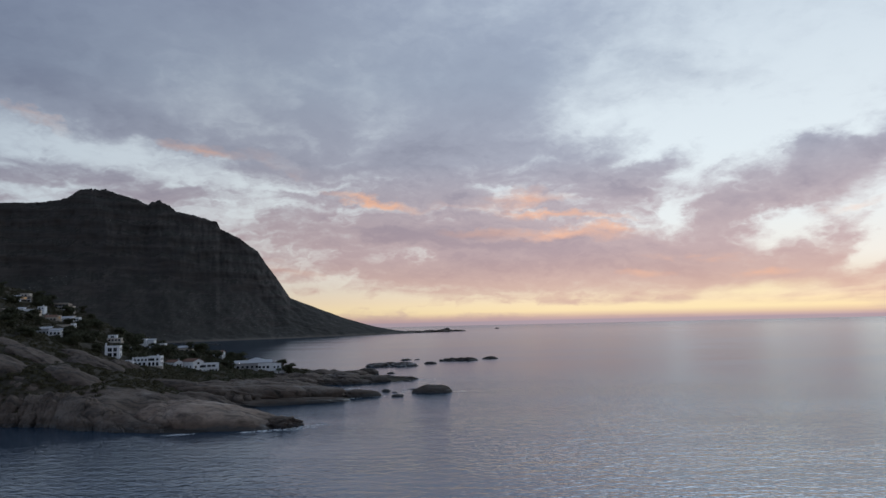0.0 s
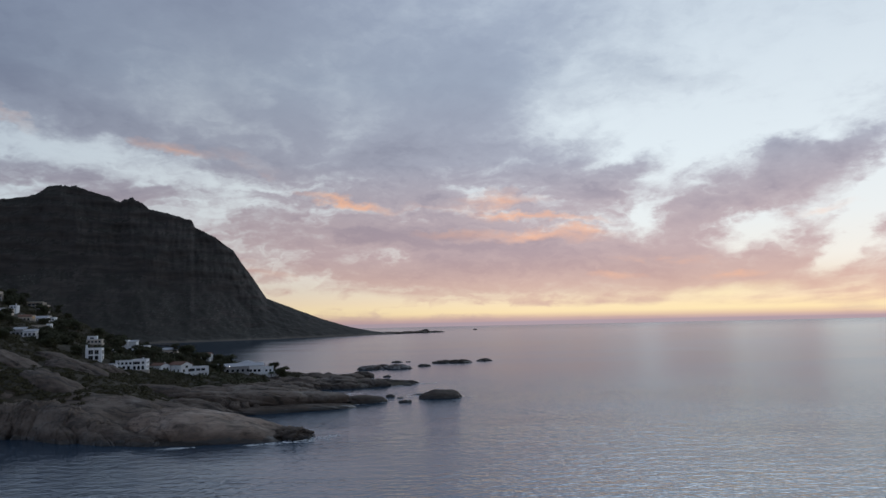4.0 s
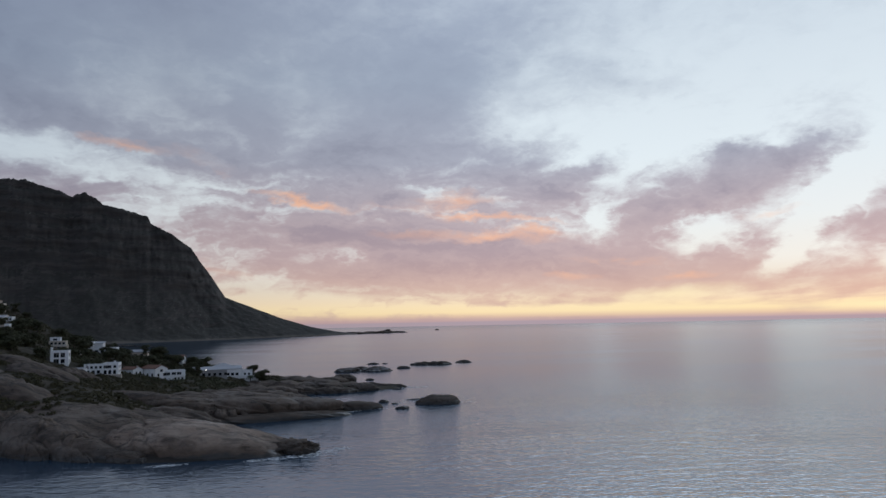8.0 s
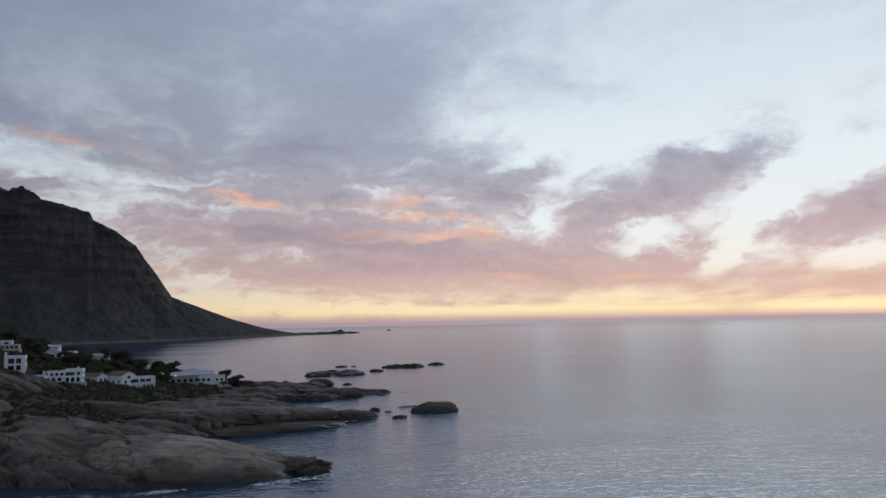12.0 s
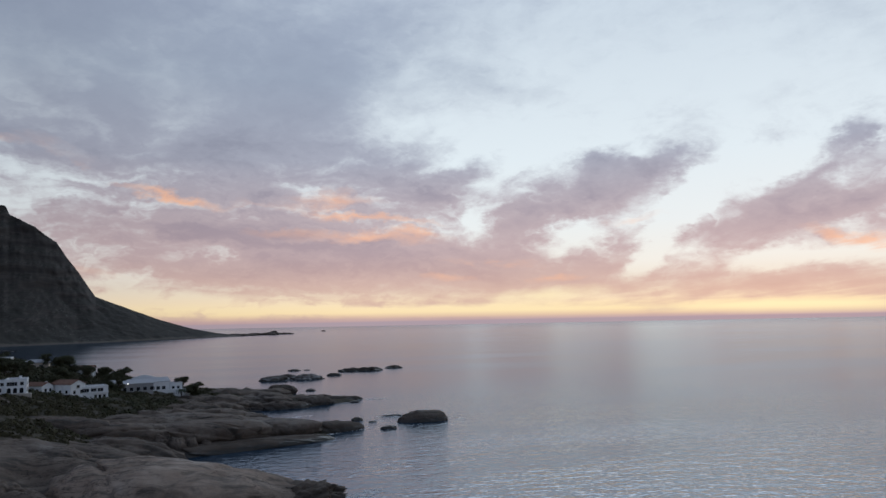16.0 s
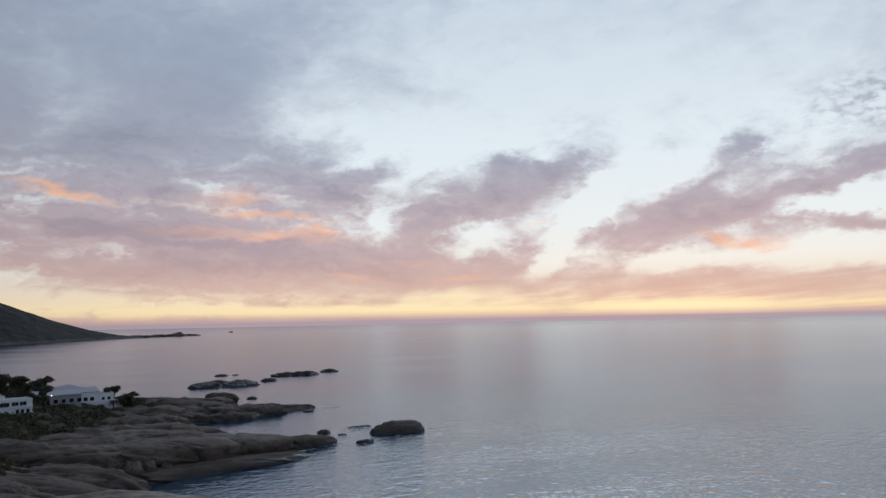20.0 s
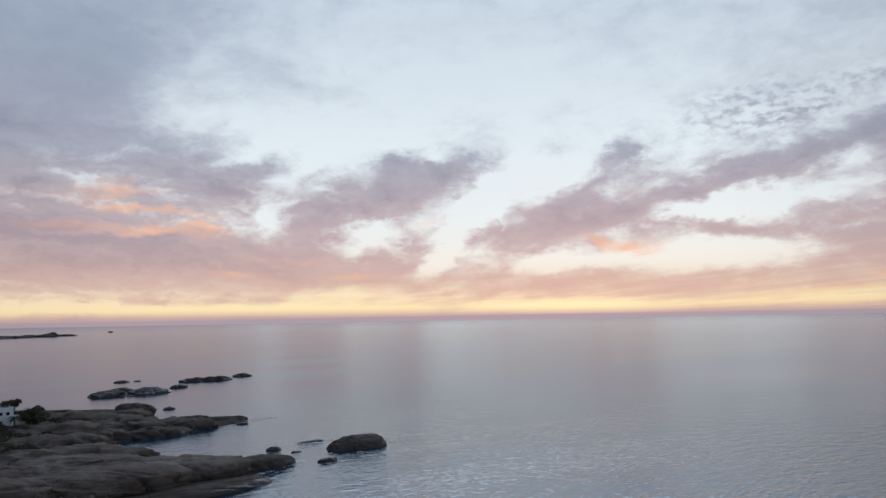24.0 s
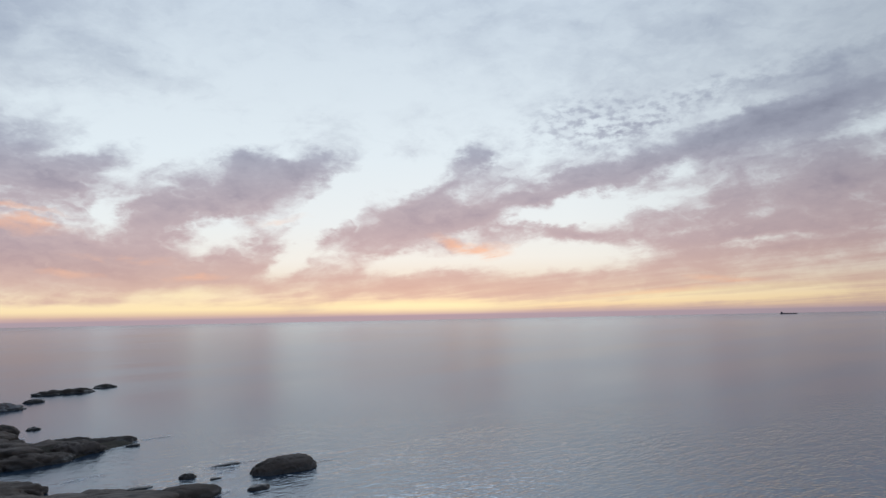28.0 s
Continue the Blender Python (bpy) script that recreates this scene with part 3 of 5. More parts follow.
for i in range(columns):
    az = -50 + 47.8 * i / (columns - 1)
    base = float(np.interp(az, (-50, -31, -20, -12, -3), (1500, 1830, 1910, 2050, 2400)))
    top = float(np.interp(az, (-50, -19, -3), (2150, 2250, 2455)))
    crest = float(np.interp(az, CREST_AZ, CREST_Z))
    a = radians(az)
    castle = max(0.0, 1 - abs(az + 25.2) / 1.6) + max(0.0, 1 - abs(az + 21.0) / 0.6) + 0.5 * max(0.0, 1 - abs(az + 16.9) / 0.8)
    crest += 7.0 * castle * (math.floor(2.2 * noise.noise(Vector((az * 4.2, 9.1, 0)))) * 0.5 + 0.5)
    crest *= 1 + 0.005 * noise.noise(Vector((az * 2.1, 0.3, 0))) + 0.006 * noise.noise(Vector((az * 7.0, 4.3, 0)))
    steep = min(1.0, max(0.0, (crest - 70) / 120))
    for j in range(rows_n):
        t = j / (rows_n - 1)
        if t < 0.78:
            u = t / 0.78
            talus = 0.46 * (u / 0.62) ** 1.25 if u < 0.62 else 0.46 + 0.54 * ((u - 0.62) / 0.38) ** 0.85
            even = u ** 0.95
            rise = talus * steep + even * (1 - steep)
            dist = base + (top - base) * (u ** (1.0 - 0.25 * steep))
        else:
            u = (t - 0.78) / 0.22
            rise, dist = 1 - u ** 1.3 * 1.02, top + u * 420
        z = crest * rise
        q = Vector((math.sin(a) * dist * 0.008, math.cos(a) * dist * 0.008, z * 0.008))
        gully = fbm((az * 0.35 + z * 0.002, z * 0.006, 2.0), 4, 0.5)
        wall = steep * max(0.0, min(1.0, (rise - 0.4) * 5)) * (1.0 if t < 0.77 else 0.0)
        ledge = math.sin(z * 0.19 + 2.2 * noise.noise(q)) * 4 * wall
        dist += 17 * (0.5 * gully + fbm(q * 1.2, 4, 0.5)) * min(1, crest / 120) * min(1, rise * 6) + ledge + wall * 4 * fbm((az * 3, z * 0.03, 8.0), 3)
        z += fbm(q * 5, 4, 0.6) * 3.5 * min(1, crest / 80) * (1.0 if 0.02 < t < 0.99 else 0) * (0.2 if abs(t - 0.78) < 0.04 else 1)
        if j == 0:
            z = -4
        verts.append((math.sin(a) * dist, math.cos(a) * dist, z))
faces = [(i * rows_n + j, (i + 1) * rows_n + j, (i + 1) * rows_n + j + 1, i * rows_n + j + 1) for i in range(columns - 1) for j in range(rows_n - 1)]
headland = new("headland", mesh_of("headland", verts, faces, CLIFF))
tagged(headland, "dark flat-topped mountain headland with banded cliffs above scrub slopes", "mountain", kind="structure")

# ---------------------------------------------------------------- granite


def rock_mesh(name, size, seed, mat, detail=4, rough=0.16, block=2.15, cracks=3, sheet=0.0, thick=2.4):
    """A weathered granite form: a rounded block with joints, undercut sheets and an uneven skin.
    sheet: how far the sheets step in and out; thick: their thickness in metres."""
    bm = bmesh.new()
    bmesh.ops.create_icosphere(bm, subdivisions=detail, radius=1)
    rnd = random.Random(seed)
    sx, sy, sz = size
    joints = []
    for _ in range(cracks):
        a = rnd.uniform(-0.45, 0.45) + (math.pi / 2 if rnd.random() < 0.35 else 0)
        joints.append((Vector((math.cos(a), math.sin(a), rnd.uniform(-0.3, 0.6))).normalized(), rnd.uniform(-0.7, 0.7), rnd.uniform(0.022, 0.045) * (1.6 if detail < 6 else 1), rnd.uniform(0.06, 0.17)))
    off = Vector((seed * 3.7, seed * 1.3, seed * 0.7))
    for v in bm.verts:
        c = v.co.copy()
        k = (abs(c.x) ** block + abs(c.y) ** block + abs(c.z) ** block) ** (-1 / block)
        p = c * k
        w = Vector((p.x * sx, p.y * sy, p.z * sz)) * (1.6 / max(sx, sy))
        s = 1 + rough * fbm(w + off, 5, 0.55) + 0.55 * rough * fbm(w * 3.1 + off, 4, 0.6)
        if sheet:
            q = p.z * sz / thick + 0.9 * noise.noise(w * 0.9 + off) + 0.02 * p.x * sx
            f = q - math.floor(q)
            flank = max(0.0, 1 - abs(c.z) ** 2.2)
            s += sheet * flank * ((f - 0.5) if f > 0.14 else (0.36 - f * 6.1)) * (0.6 + 0.8 * noise.noise(w * 1.7 - off))
        for n, d, width, depth in joints:
            t = (p.dot(n) - d + 0.07 * noise.noise(w * 2.5 + off)) / width
            if abs(t) < 3:
                s -= depth * math.exp(-t * t) * (0.35 + 0.65 * abs(noise.noise(w * 1.3 - off * 2)) * 2)
        p *= s
        v.co = (p.x * sx, p.y * sy, p.z * sz)
    me = bpy.data.meshes.new(name)
    bm.to_mesh(me)
    bm.free()
    me.materials.append(mat)
    me.polygons.foreach_set("use_smooth", [True] * len(me.polygons))
    return me


def rock(name, label, x, y, z, size, turn=0.0, seed=1, mat=None, dip=0.0, roll=0.0, group="", **shape):
    ob = new(name, rock_mesh(name, size, seed, mat or GRANITE, **shape))
    ob.matrix_world = pose(x, y, z, roll, dip, turn)
    return tagged(ob, label, "rock", group)


SLAB = "smooth grey-brown granite slab sloping into the sea"
WHALE = "long rounded granite slab bedded in scrub"
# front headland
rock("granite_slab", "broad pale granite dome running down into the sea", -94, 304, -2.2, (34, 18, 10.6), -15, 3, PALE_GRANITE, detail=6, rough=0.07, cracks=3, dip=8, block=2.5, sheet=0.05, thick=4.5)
rock("granite_slab", "dark jagged granite point at the water's edge", -68, 297, -0.6, (12, 7, 3.8), -20, 4, detail=6, rough=0.32, cracks=9, block=2.6, sheet=0.16, thick=1.2)
for k, (x, y, z, sx, sy, sz, turn, dip) in enumerate([
        (-151, 311, 1.2, 15, 6.5, 10.5, -30, 11), (-138, 303, -0.8, 16, 5.5, 9, -28, 13), (-125, 296, -2.2, 14, 5, 7, -27, 14), (-149, 303, -2, 12, 4.5, 8, -40, 16), (-113, 289, -1.5, 8, 4, 4.4, -24, 10), (-131, 294, -2.5, 10, 3.5, 6, -36, 14)]):
    rock("granite_slab", "leaning granite slab split along parallel joints", x, y, z, (sx, sy, sz), turn, 5 + 31 * k, detail=6, rough=0.09, cracks=4, block=2.8, dip=dip, roll=-10, sheet=0.10, thick=3.5, group="leaning slabs above the water")
rock("granite_slab", "long tan granite slab behind the dome", -143, 340, 4.5, (25, 8, 8), -26, 7, detail=6, rough=0.09, cracks=3, dip=6, block=2.5, sheet=0.05, thick=4)
for k, (x, y, sx, sy, sz) in enumerate([(-163, 318, 4.5, 10, 13), (-170, 321, 4, 9, 12.5), (-177, 323, 4.5, 9, 12), (-185, 324, 4.5, 9, 11.5), (-193, 326, 5, 9, 11), (-202, 328, 6, 10, 12), (-159, 312, 3, 5, 7), (-173, 314, 3, 5, 6), (-181, 316, 3, 5, 5)]):
    rock("granite_pillar", "tall rounded granite rib split by vertical joints", x, y, 0, (sx, sy, sz), -14 + 7 * (k % 3), 20 + k, detail=5, rough=0.12, cracks=4, block=3.2, roll=-20, dip=6, group="granite ribs at the water")
for k, (x, y, z, sx, sy, sz, turn, dip) in enumerate([
        (-201, 367, 22.5, 17, 9, 6.5, -12, 22), (-171, 348, 12.0, 19, 9, 7.5, -16, 22), (-174, 376, 17.5, 18, 8, 6.5, -12, 20), (-165, 391, 13.0, 14, 8, 7.5, -14, 27), (-205, 348, 20, 20, 10, 7, -10, 20),
        (-222, 376, 29, 18, 9, 6, -10, 18), (-186, 337, 9, 14, 9, 8.5, -14, 20), (-152, 362, 8, 22, 9, 7, -12, 14), (-128, 345, 3, 24, 9, 6, -12, 8), (-234, 345, 22, 22, 12, 10, 0, 14), (-190, 392, 22, 15, 6, 5, -10, 18), (-152, 351, 8, 20, 7, 6, -16, 12), (-116, 352, 2, 18, 8, 6.5, -12, 6), (-128, 332, 2, 16, 7, 6, -18, 8)]):
    rock("granite_slab", WHALE, x, y, z, (sx, sy, sz), turn, 40 + k, BROWN_GRANITE, detail=5, rough=0.10, cracks=4, dip=dip, block=2.7, sheet=0.13, thick=3.2, group="slabs on the hillside")
# middle point
for k, (x, y, z, sx, sy, sz, turn, dip) in enumerate([
        (-92, 384, 5.0, 22, 9, 3.8, 20, 3), (-68, 393, 3.8, 15, 7.5, 3.2, 22, 3), (-119, 375, 6.4, 15, 8, 4.0, 8, 3), (-80, 378, -0.4, 33, 7.5, 3.3, 20, 1), (-92, 394, 0, 34, 10, 7.6, 18, 4), (-104, 398, 1, 32, 12, 9, 12, 4), (-78, 405, 0, 26, 9, 6.5, 18, 4), (-46, 406, 0, 11, 5.5, 3.6, 22, 4),
        (-124, 363, 0, 16, 6, 6, 4, 3), (-136, 378, 4, 24, 9, 9, -4, 7), (-140, 359, 3, 22, 8, 7, -6, 7)]):
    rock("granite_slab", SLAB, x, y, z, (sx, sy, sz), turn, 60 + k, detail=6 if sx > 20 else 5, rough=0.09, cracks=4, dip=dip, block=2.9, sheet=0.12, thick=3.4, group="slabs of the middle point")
for k, (x, y, sx, sy, sz) in enumerate([(-112, 366, 5, 4, 5.2), (-107, 371, 3.4, 3.2, 7), (-102, 369, 2.6, 2.8, 5.6), (-98, 371, 2.2, 2.4, 4.8), (-116, 361, 3.5, 3, 3.8), (-93, 373, 2.4, 2, 3.4), (-120, 357, 4, 3, 3.0)]):
    rock("boulder", "rounded granite block fallen below the slabs", x, y, 0.2, (sx, sy, sz), 20 * k, 180 + k, detail=5, rough=0.14, cracks=2, block=2.8, group="fallen blocks")
# far point
for k, (x, y, z, sx, sy, sz, turn, dip) in enumerate([
        (-66, 506, 0, 25, 11, 5.4, 14, 3), (-98, 500, 0, 22, 11, 7, 8, 3), (-46, 501, 0, 9, 6, 4.4, 10, 2), (-84, 535, 0, 26, 13, 6.4, 10, 3), (-62, 490, 0, 13, 6, 3.4, 10, 2), (-82, 488, 0, 12, 6, 4.4, 6, 2), (-100, 470, 0, 20, 12, 6.5, 10, 4), (-92, 440, 0, 22, 11, 6.0, 14, 5), (-104, 420, 1, 26, 12, 8, 10, 4), (-60, 578, 0, 8, 5, 4.4, 0, 0), (-70, 540, 0, 14, 9, 5, 14, 0)]):
    rock("granite_slab", SLAB, x, y, z, (sx, sy, sz), turn, 80 + k, detail=5, rough=0.17, cracks=7, dip=dip, block=2.5, sheet=0.14, thick=2.2, group="slabs of the far point")
rock("boulder", "dark rounded granite knob on the far point", -58, 560, 2, (6.5, 5, 3.6), 10, 101, DARK_GRANITE, detail=5, cracks=2)
rock("sea_rock", "low dark reef with surf washing over it", -32, 513, 0, (14, 4, 2.6), 12, 102, DARK_GRANITE, detail=5, rough=0.25)
rock("sea_rock", "low dark reef with surf washing over it", -46, 519, 0, (12, 4, 3.2), 8, 112, DARK_GRANITE, detail=5, rough=0.25)
# rocks standing in the sea
ISLES = [(-60, 670, 12, 8, 4.0), (-38, 671, 14, 8, 4.4), (-14, 697, 5.5, 3.5, 2.4), (4, 738, 11, 6, 3.2), (20, 737, 11, 6, 3.8), (45, 761, 8.5, 5, 2.8), (-40, 768, 6, 4, 1.8), (-29, 770, 3, 2, 1.0), (-50, 690, 8, 5, 3.2), (-42, 577, 3.2, 2.4, 1.5)]
for k, (x, y, sx, sy, sz) in enumerate(ISLES):
    rock("sea_rock", "rounded dark granite islet standing in calm sea", x, y, -0.2 * sz, (sx, sy, sz), 6, 120 + k, (GUANO if k in (0, 1, 8) else DARK_GRANITE), detail=5 if sx > 5 else 4, rough=0.22, cracks=3, sheet=0.12, thick=1.5, group="rocks standing in the sea")
rock("sea_rock", "whale-backed granite boulder with black algae on its crown", -8, 421, -1.2, (11.5, 7, 5.4), 4, 140, BROWN_GRANITE, detail=6, rough=0.11, cracks=3, sheet=0.05, thick=2, group="rocks standing in the sea")
for k, (x, y, sx, sy, sz) in enumerate([(-34.5, 431, 2.5, 2.0, 1.4), (-26, 403, 3.2, 2.2, 1.2), (-29, 424, 1.6, 1.2, 0.5), (-17, 441, 5, 1.6, 0.6), (-50, 428, 4, 1.5, 0.5), (-26, 501, 2.6, 1.2, 0.8)]):
    rock("sea_rock", "small dark rock awash in the sea", x, y, 0, (sx, sy, sz), 0, 150 + k, DARK_GRANITE, detail=4, rough=0.2, cracks=1, group="rocks standing in the sea")
# the low spit beyond the headland and the reef in its bay
for k, (x, y, sx, sy, sz, turn) in enumerate([(-98, 2500, 50, 18, 6, 8), (-28, 2560, 55, 20, 7, 8), (2, 2590, 26, 14, 10, 0), (37, 2620, 40, 16, 5, 8), (-560, 1640, 85, 9, 2.5, -50), (-480, 1540, 40, 7, 1.8, -50), (215, 3080, 9, 5, 4, 0)]):
    rock("sea_rock", "low dark rocky spit far out at the headland's foot", x, y, 0, (sx, sy, sz), turn, 170 + k, GRANITE if k < 4 else DARK_GRANITE, detail=5, rough=0.3, cracks=4, group="far skerries")

# ---------------------------------------------------------------- houses


def house(name, label, x, y, z, turn, blocks, windows=(), extras=(), size=1.0, group="houses on the slope"):
    """blocks: x0, x1, y0, y1, z0, z1, roof ("flat", "gable", "hip", "shed"), wall, roof material. The front looks along -y before the turn.
    windows: side (f, r, l), block, along, sill, width, height, kind (pane, arch, lit)."""
    base = tagged(new(name), label, "house", group)
    base.matrix_world = pose(x, y, z, 0, 0, turn) @ Matrix.Scale(size, 4)
    for x0, x1, y0, y1, z0, z1, roof, wall_mat, roof_mat in blocks:
        part("wall", boxed(x0, x1, y0, y1, z0 - (4 if z0 <= 0 else 0), z1), wall_mat, base)
        if roof == "flat":
            part("roof", boxed(x0 + 0.25, x1 - 0.25, y0 + 0.25, y1 - 0.25, z1 + 0.004, z1 + 0.12), roof_mat, base)
            for a in ((x0 - 0.06, x1 + 0.06, y0 - 0.06, y0 + 0.24), (x0 - 0.06, x1 + 0.06, y1 - 0.24, y1 + 0.06), (x0 - 0.06, x0 + 0.24, y0 + 0.245, y1 - 0.245), (x1 - 0.24, x1 + 0.06, y0 + 0.245, y1 - 0.245)):
                part("parapet", boxed(*a, z1 + 0.004, z1 + 0.5), wall_mat, base)
        else:
            bm = bmesh.new()
            e, t = 0.45, 0.22
            rise = {"gable": 0.42, "hip": 0.36, "shed": 0.2}[roof] * min(x1 - x0, y1 - y0) * (0.5 if roof != "shed" else 1)
            a, b_, c, d = (x0 - e, y0 - e), (x1 + e, y0 - e), (x1 + e, y1 + e), (x0 - e, y1 + e)
            if roof == "gable":
                m = (y0 + y1) / 2
                top = [(x0 - e, m), (x1 + e, m)]
                upper = [(*a, z1), (*b_, z1), (top[1][0], m, z1 + rise), (top[0][0], m, z1 + rise), (*c, z1), (*d, z1)]
                fs = [(0, 1, 2, 3), (3, 2, 4, 5)]
            elif roof == "hip":
                m, q = (y0 + y1) / 2, min(x1 - x0, y1 - y0) / 2
                upper = [(*a, z1), (*b_, z1), (x1 - q + 0.01, m, z1 + rise), (x0 + q - 0.01, m, z1 + rise), (*c, z1), (*d, z1)]
                fs = [(0, 1, 2, 3), (3, 2, 4, 5), (1, 4, 2), (5, 0, 3)]
            else:
                upper = [(*a, z1), (*b_, z1), (*c, z1 + rise), (*d, z1 + rise)]
                fs = [(0, 1, 2, 3)]
            lo = [bm.verts.new((px, py, pz + 0.004)) for px, py, pz in upper]
            hi = [bm.verts.new((px, py, pz + t)) for px, py, pz in upper]
            edges = {}
            for f in fs:
                bm.faces.new([hi[i] for i in f])
                bm.faces.new([lo[i] for i in reversed(f)])
                for i, j in zip(f, f[1:] + f[:1]):
                    edges[(i, j)] = 1
            for i, j in edges:
                if (j, i) not in edges:
                    bm.faces.new((lo[i], lo[j], hi[j], hi[i]))
            part("roof", bm, roof_mat, base)
            if roof in ("gable", "shed"):
                for xx in (x0, x1 - 0.25):
                    bm = bmesh.new()
                    pts = [(y0, z1), (y1, z1), ((y0 + y1) / 2, z1 + rise)] if roof == "gable" else [(y0, z1), (y1, z1), (y1, z1 + rise)]
                    f = [bm.verts.new((xx, py, pz)) for py, pz in pts]
                    k = [bm.verts.new((xx + 0.25, py, pz)) for py, pz in pts]
                    bm.faces.new(f[::-1]), bm.faces.new(k)
                    for i in range(3):
                        bm.faces.new((f[i], f[(i + 1) % 3], k[(i + 1) % 3], k[i]))
                    part("gable_wall", bm, wall_mat, base)
    for side, n, along, sill, w, h, kind in windows:
        x0, x1, y0, y1 = blocks[n][:4]
        if side == "f":
            m = pose(x0 + along, y0, sill)
        elif side == "r":
            m = pose(x1, y0 + along, sill, 0, 0, 90)
        else:
            m = pose(x0, y1 - along, sill, 0, 0, -90)
        win = part("window", boxed(-w / 2 - 0.12, w / 2 + 0.12, -0.05, -0.002, -0.15, -0.02), FRAME, base)
        win.matrix_local = m
        bm = bmesh.new()
        if kind == "arch":
            ring = [(-w / 2, 0), (w / 2, 0)] + [(w / 2 * math.cos(a), h - w / 2 + w / 2 * math.sin(a)) for a in [k * math.pi / 8 for k in range(9)]]
            front = [bm.verts.new((px, -0.03, pz)) for px, pz in ring]
            rear = [bm.verts.new((px, 0.1, pz)) for px, pz in ring]
            bm.faces.new(front)
            for i in range(len(ring)):
                bm.faces.new((front[i], rear[i], rear[(i + 1) % len(ring)], front[(i + 1) % len(ring)]))
        else:
            box(bm, -w / 2, w / 2, -0.03, 0.1, 0, h)
        part("pane", bm, LAMPLIT if kind == "lit" else GLASS, win, "warm lamplit pane" if kind == "lit" else "")
        if kind != "arch":
            bm = bmesh.new()
            for a in ((-w / 2 - 0.1, -w / 2, 0, h), (w / 2, w / 2 + 0.1, 0, h), (-w / 2 - 0.1, w / 2 + 0.1, h + 0.002, h + 0.1)):
                box(bm, a[0], a[1], -0.08, -0.002, a[2], a[3])
            if w > 1.5:
                for k in range(1, int(w / 1.1)):
                    px = -w / 2 + k * w / int(w / 1.1)
                    box(bm, px - 0.04, px + 0.04, -0.07, -0.032, 0.0, h - 0.002)
            part("frame", bm, FRAME, win)
    for kind, *a in extras:
        if kind == "chimney":
            cx, cy, cz, s, h = a
            bm = boxed(cx - s / 2, cx + s / 2, cy - s / 2, cy + s / 2, cz - 1, cz + h)
            box(bm, cx - s / 2 - 0.12, cx + s / 2 + 0.12, cy - s / 2 - 0.12, cy + s / 2 + 0.12, cz + h + 0.002, cz + h + 0.2)
            part("chimney", bm, WHITE, base)
        elif kind == "balcony":
            x0, x1, y0, y1, cz = a
            deck = part("balcony", boxed(x0, x1, y0, y1, cz - 0.25, cz), WHITE, base)
            part("railing", boxed(x0, x1, y0, y0 + 0.1, cz + 0.85, cz + 0.95), STEEL, deck)
            for k in range(int((x1 - x0) / 1.2) + 1):
                px = min(x0 + k * 1.2, x1 - 0.06)
                part("baluster", boxed(px, px + 0.06, y0 + 0.02, y0 + 0.08, cz + 0.002, cz + 0.848), STEEL, deck)
        elif kind == "column":
            cx, cy, z0, z1 = a
            bm = bmesh.new()
            bmesh.ops.create_cone(bm, cap_ends=True, segments=10, radius1=0.22, radius2=0.2, depth=z1 - z0, matrix=Matrix.Translation((cx, cy, (z0 + z1) / 2)))
            part("column", bm, WHITE, base)
        elif kind == "terrace":
            x0, x1, y0, y1, cz = a
            part("terrace", boxed(x0, x1, y0, y1, cz - 4, cz), PAVING, base)
        elif kind == "terrace_wall":
            x0, x1, y0, y1, cz, h = a
            part("terrace_wall", boxed(x0, x1, y0, y1, cz - 3, cz + h), WHITE, base)
        elif kind == "pool":
            x0, x1, y0, y1, cz = a
            part("pool", boxed(x0, x1, y0, y1, cz - 0.3, cz + 0.02), POOL, base, "turquoise swimming pool")
            bm = bmesh.new()
            for b4 in ((x0 - 0.4, x1 + 0.4, y0 - 0.4, y0 - 0.01), (x0 - 0.4, x1 + 0.4, y1 + 0.01, y1 + 0.4), (x0 - 0.4, x0 - 0.01, y0, y1), (x1 + 0.01, x1 + 0.4, y0, y1)):
                box(bm, *b4, cz - 0.3, cz + 0.08)
            part("pool_rim", bm, WHITE, base)
    return base


UPPER_HOMES = "houses high on the slope"


def band(side, block, start, step, count, sill, w, h, kind="pane"):
    return [(side, block, start + k * step, sill, w, h, kind) for k in range(count)]


# white block with a tall corner chimney
house("house", "three-storey white block house with a tall corner chimney", -186, 419, 23.0, 14,
      [(-4.5, 5, -4.5, 5, 0, 8, "flat", WHITE, ROOF_GREY)],
      [("f", 0, 3.2, 4.6, 2.6, 2.6, "pane"), ("f", 0, 6.6, 4.6, 2.2, 2.6, "pane"), ("f", 0, 3.2, 1.0, 2.6, 2.6, "pane"), ("f", 0, 6.6, 1.2, 2.0, 2.4, "pane"), ("r", 0, 3, 4.8, 1.6, 2.2, "pane"), ("r", 0, 6.5, 4.8, 1.6, 2.2, "pane"), ("r", 0, 4, 1.2, 1.6, 2, "pane")],
      [("chimney", -3.9, -3.9, 8, 1.0, 2.4)], size=0.8)
house("house", "small white gabled house half hidden by dark trees", -203, 428, 26.2, 10,
      [(-4, 4, -3, 3, 0, 3.4, "gable", WHITE, ROOF_GREY)], band("f", 0, 2, 3.4, 2, 1, 1.2, 1.4), size=0.66)
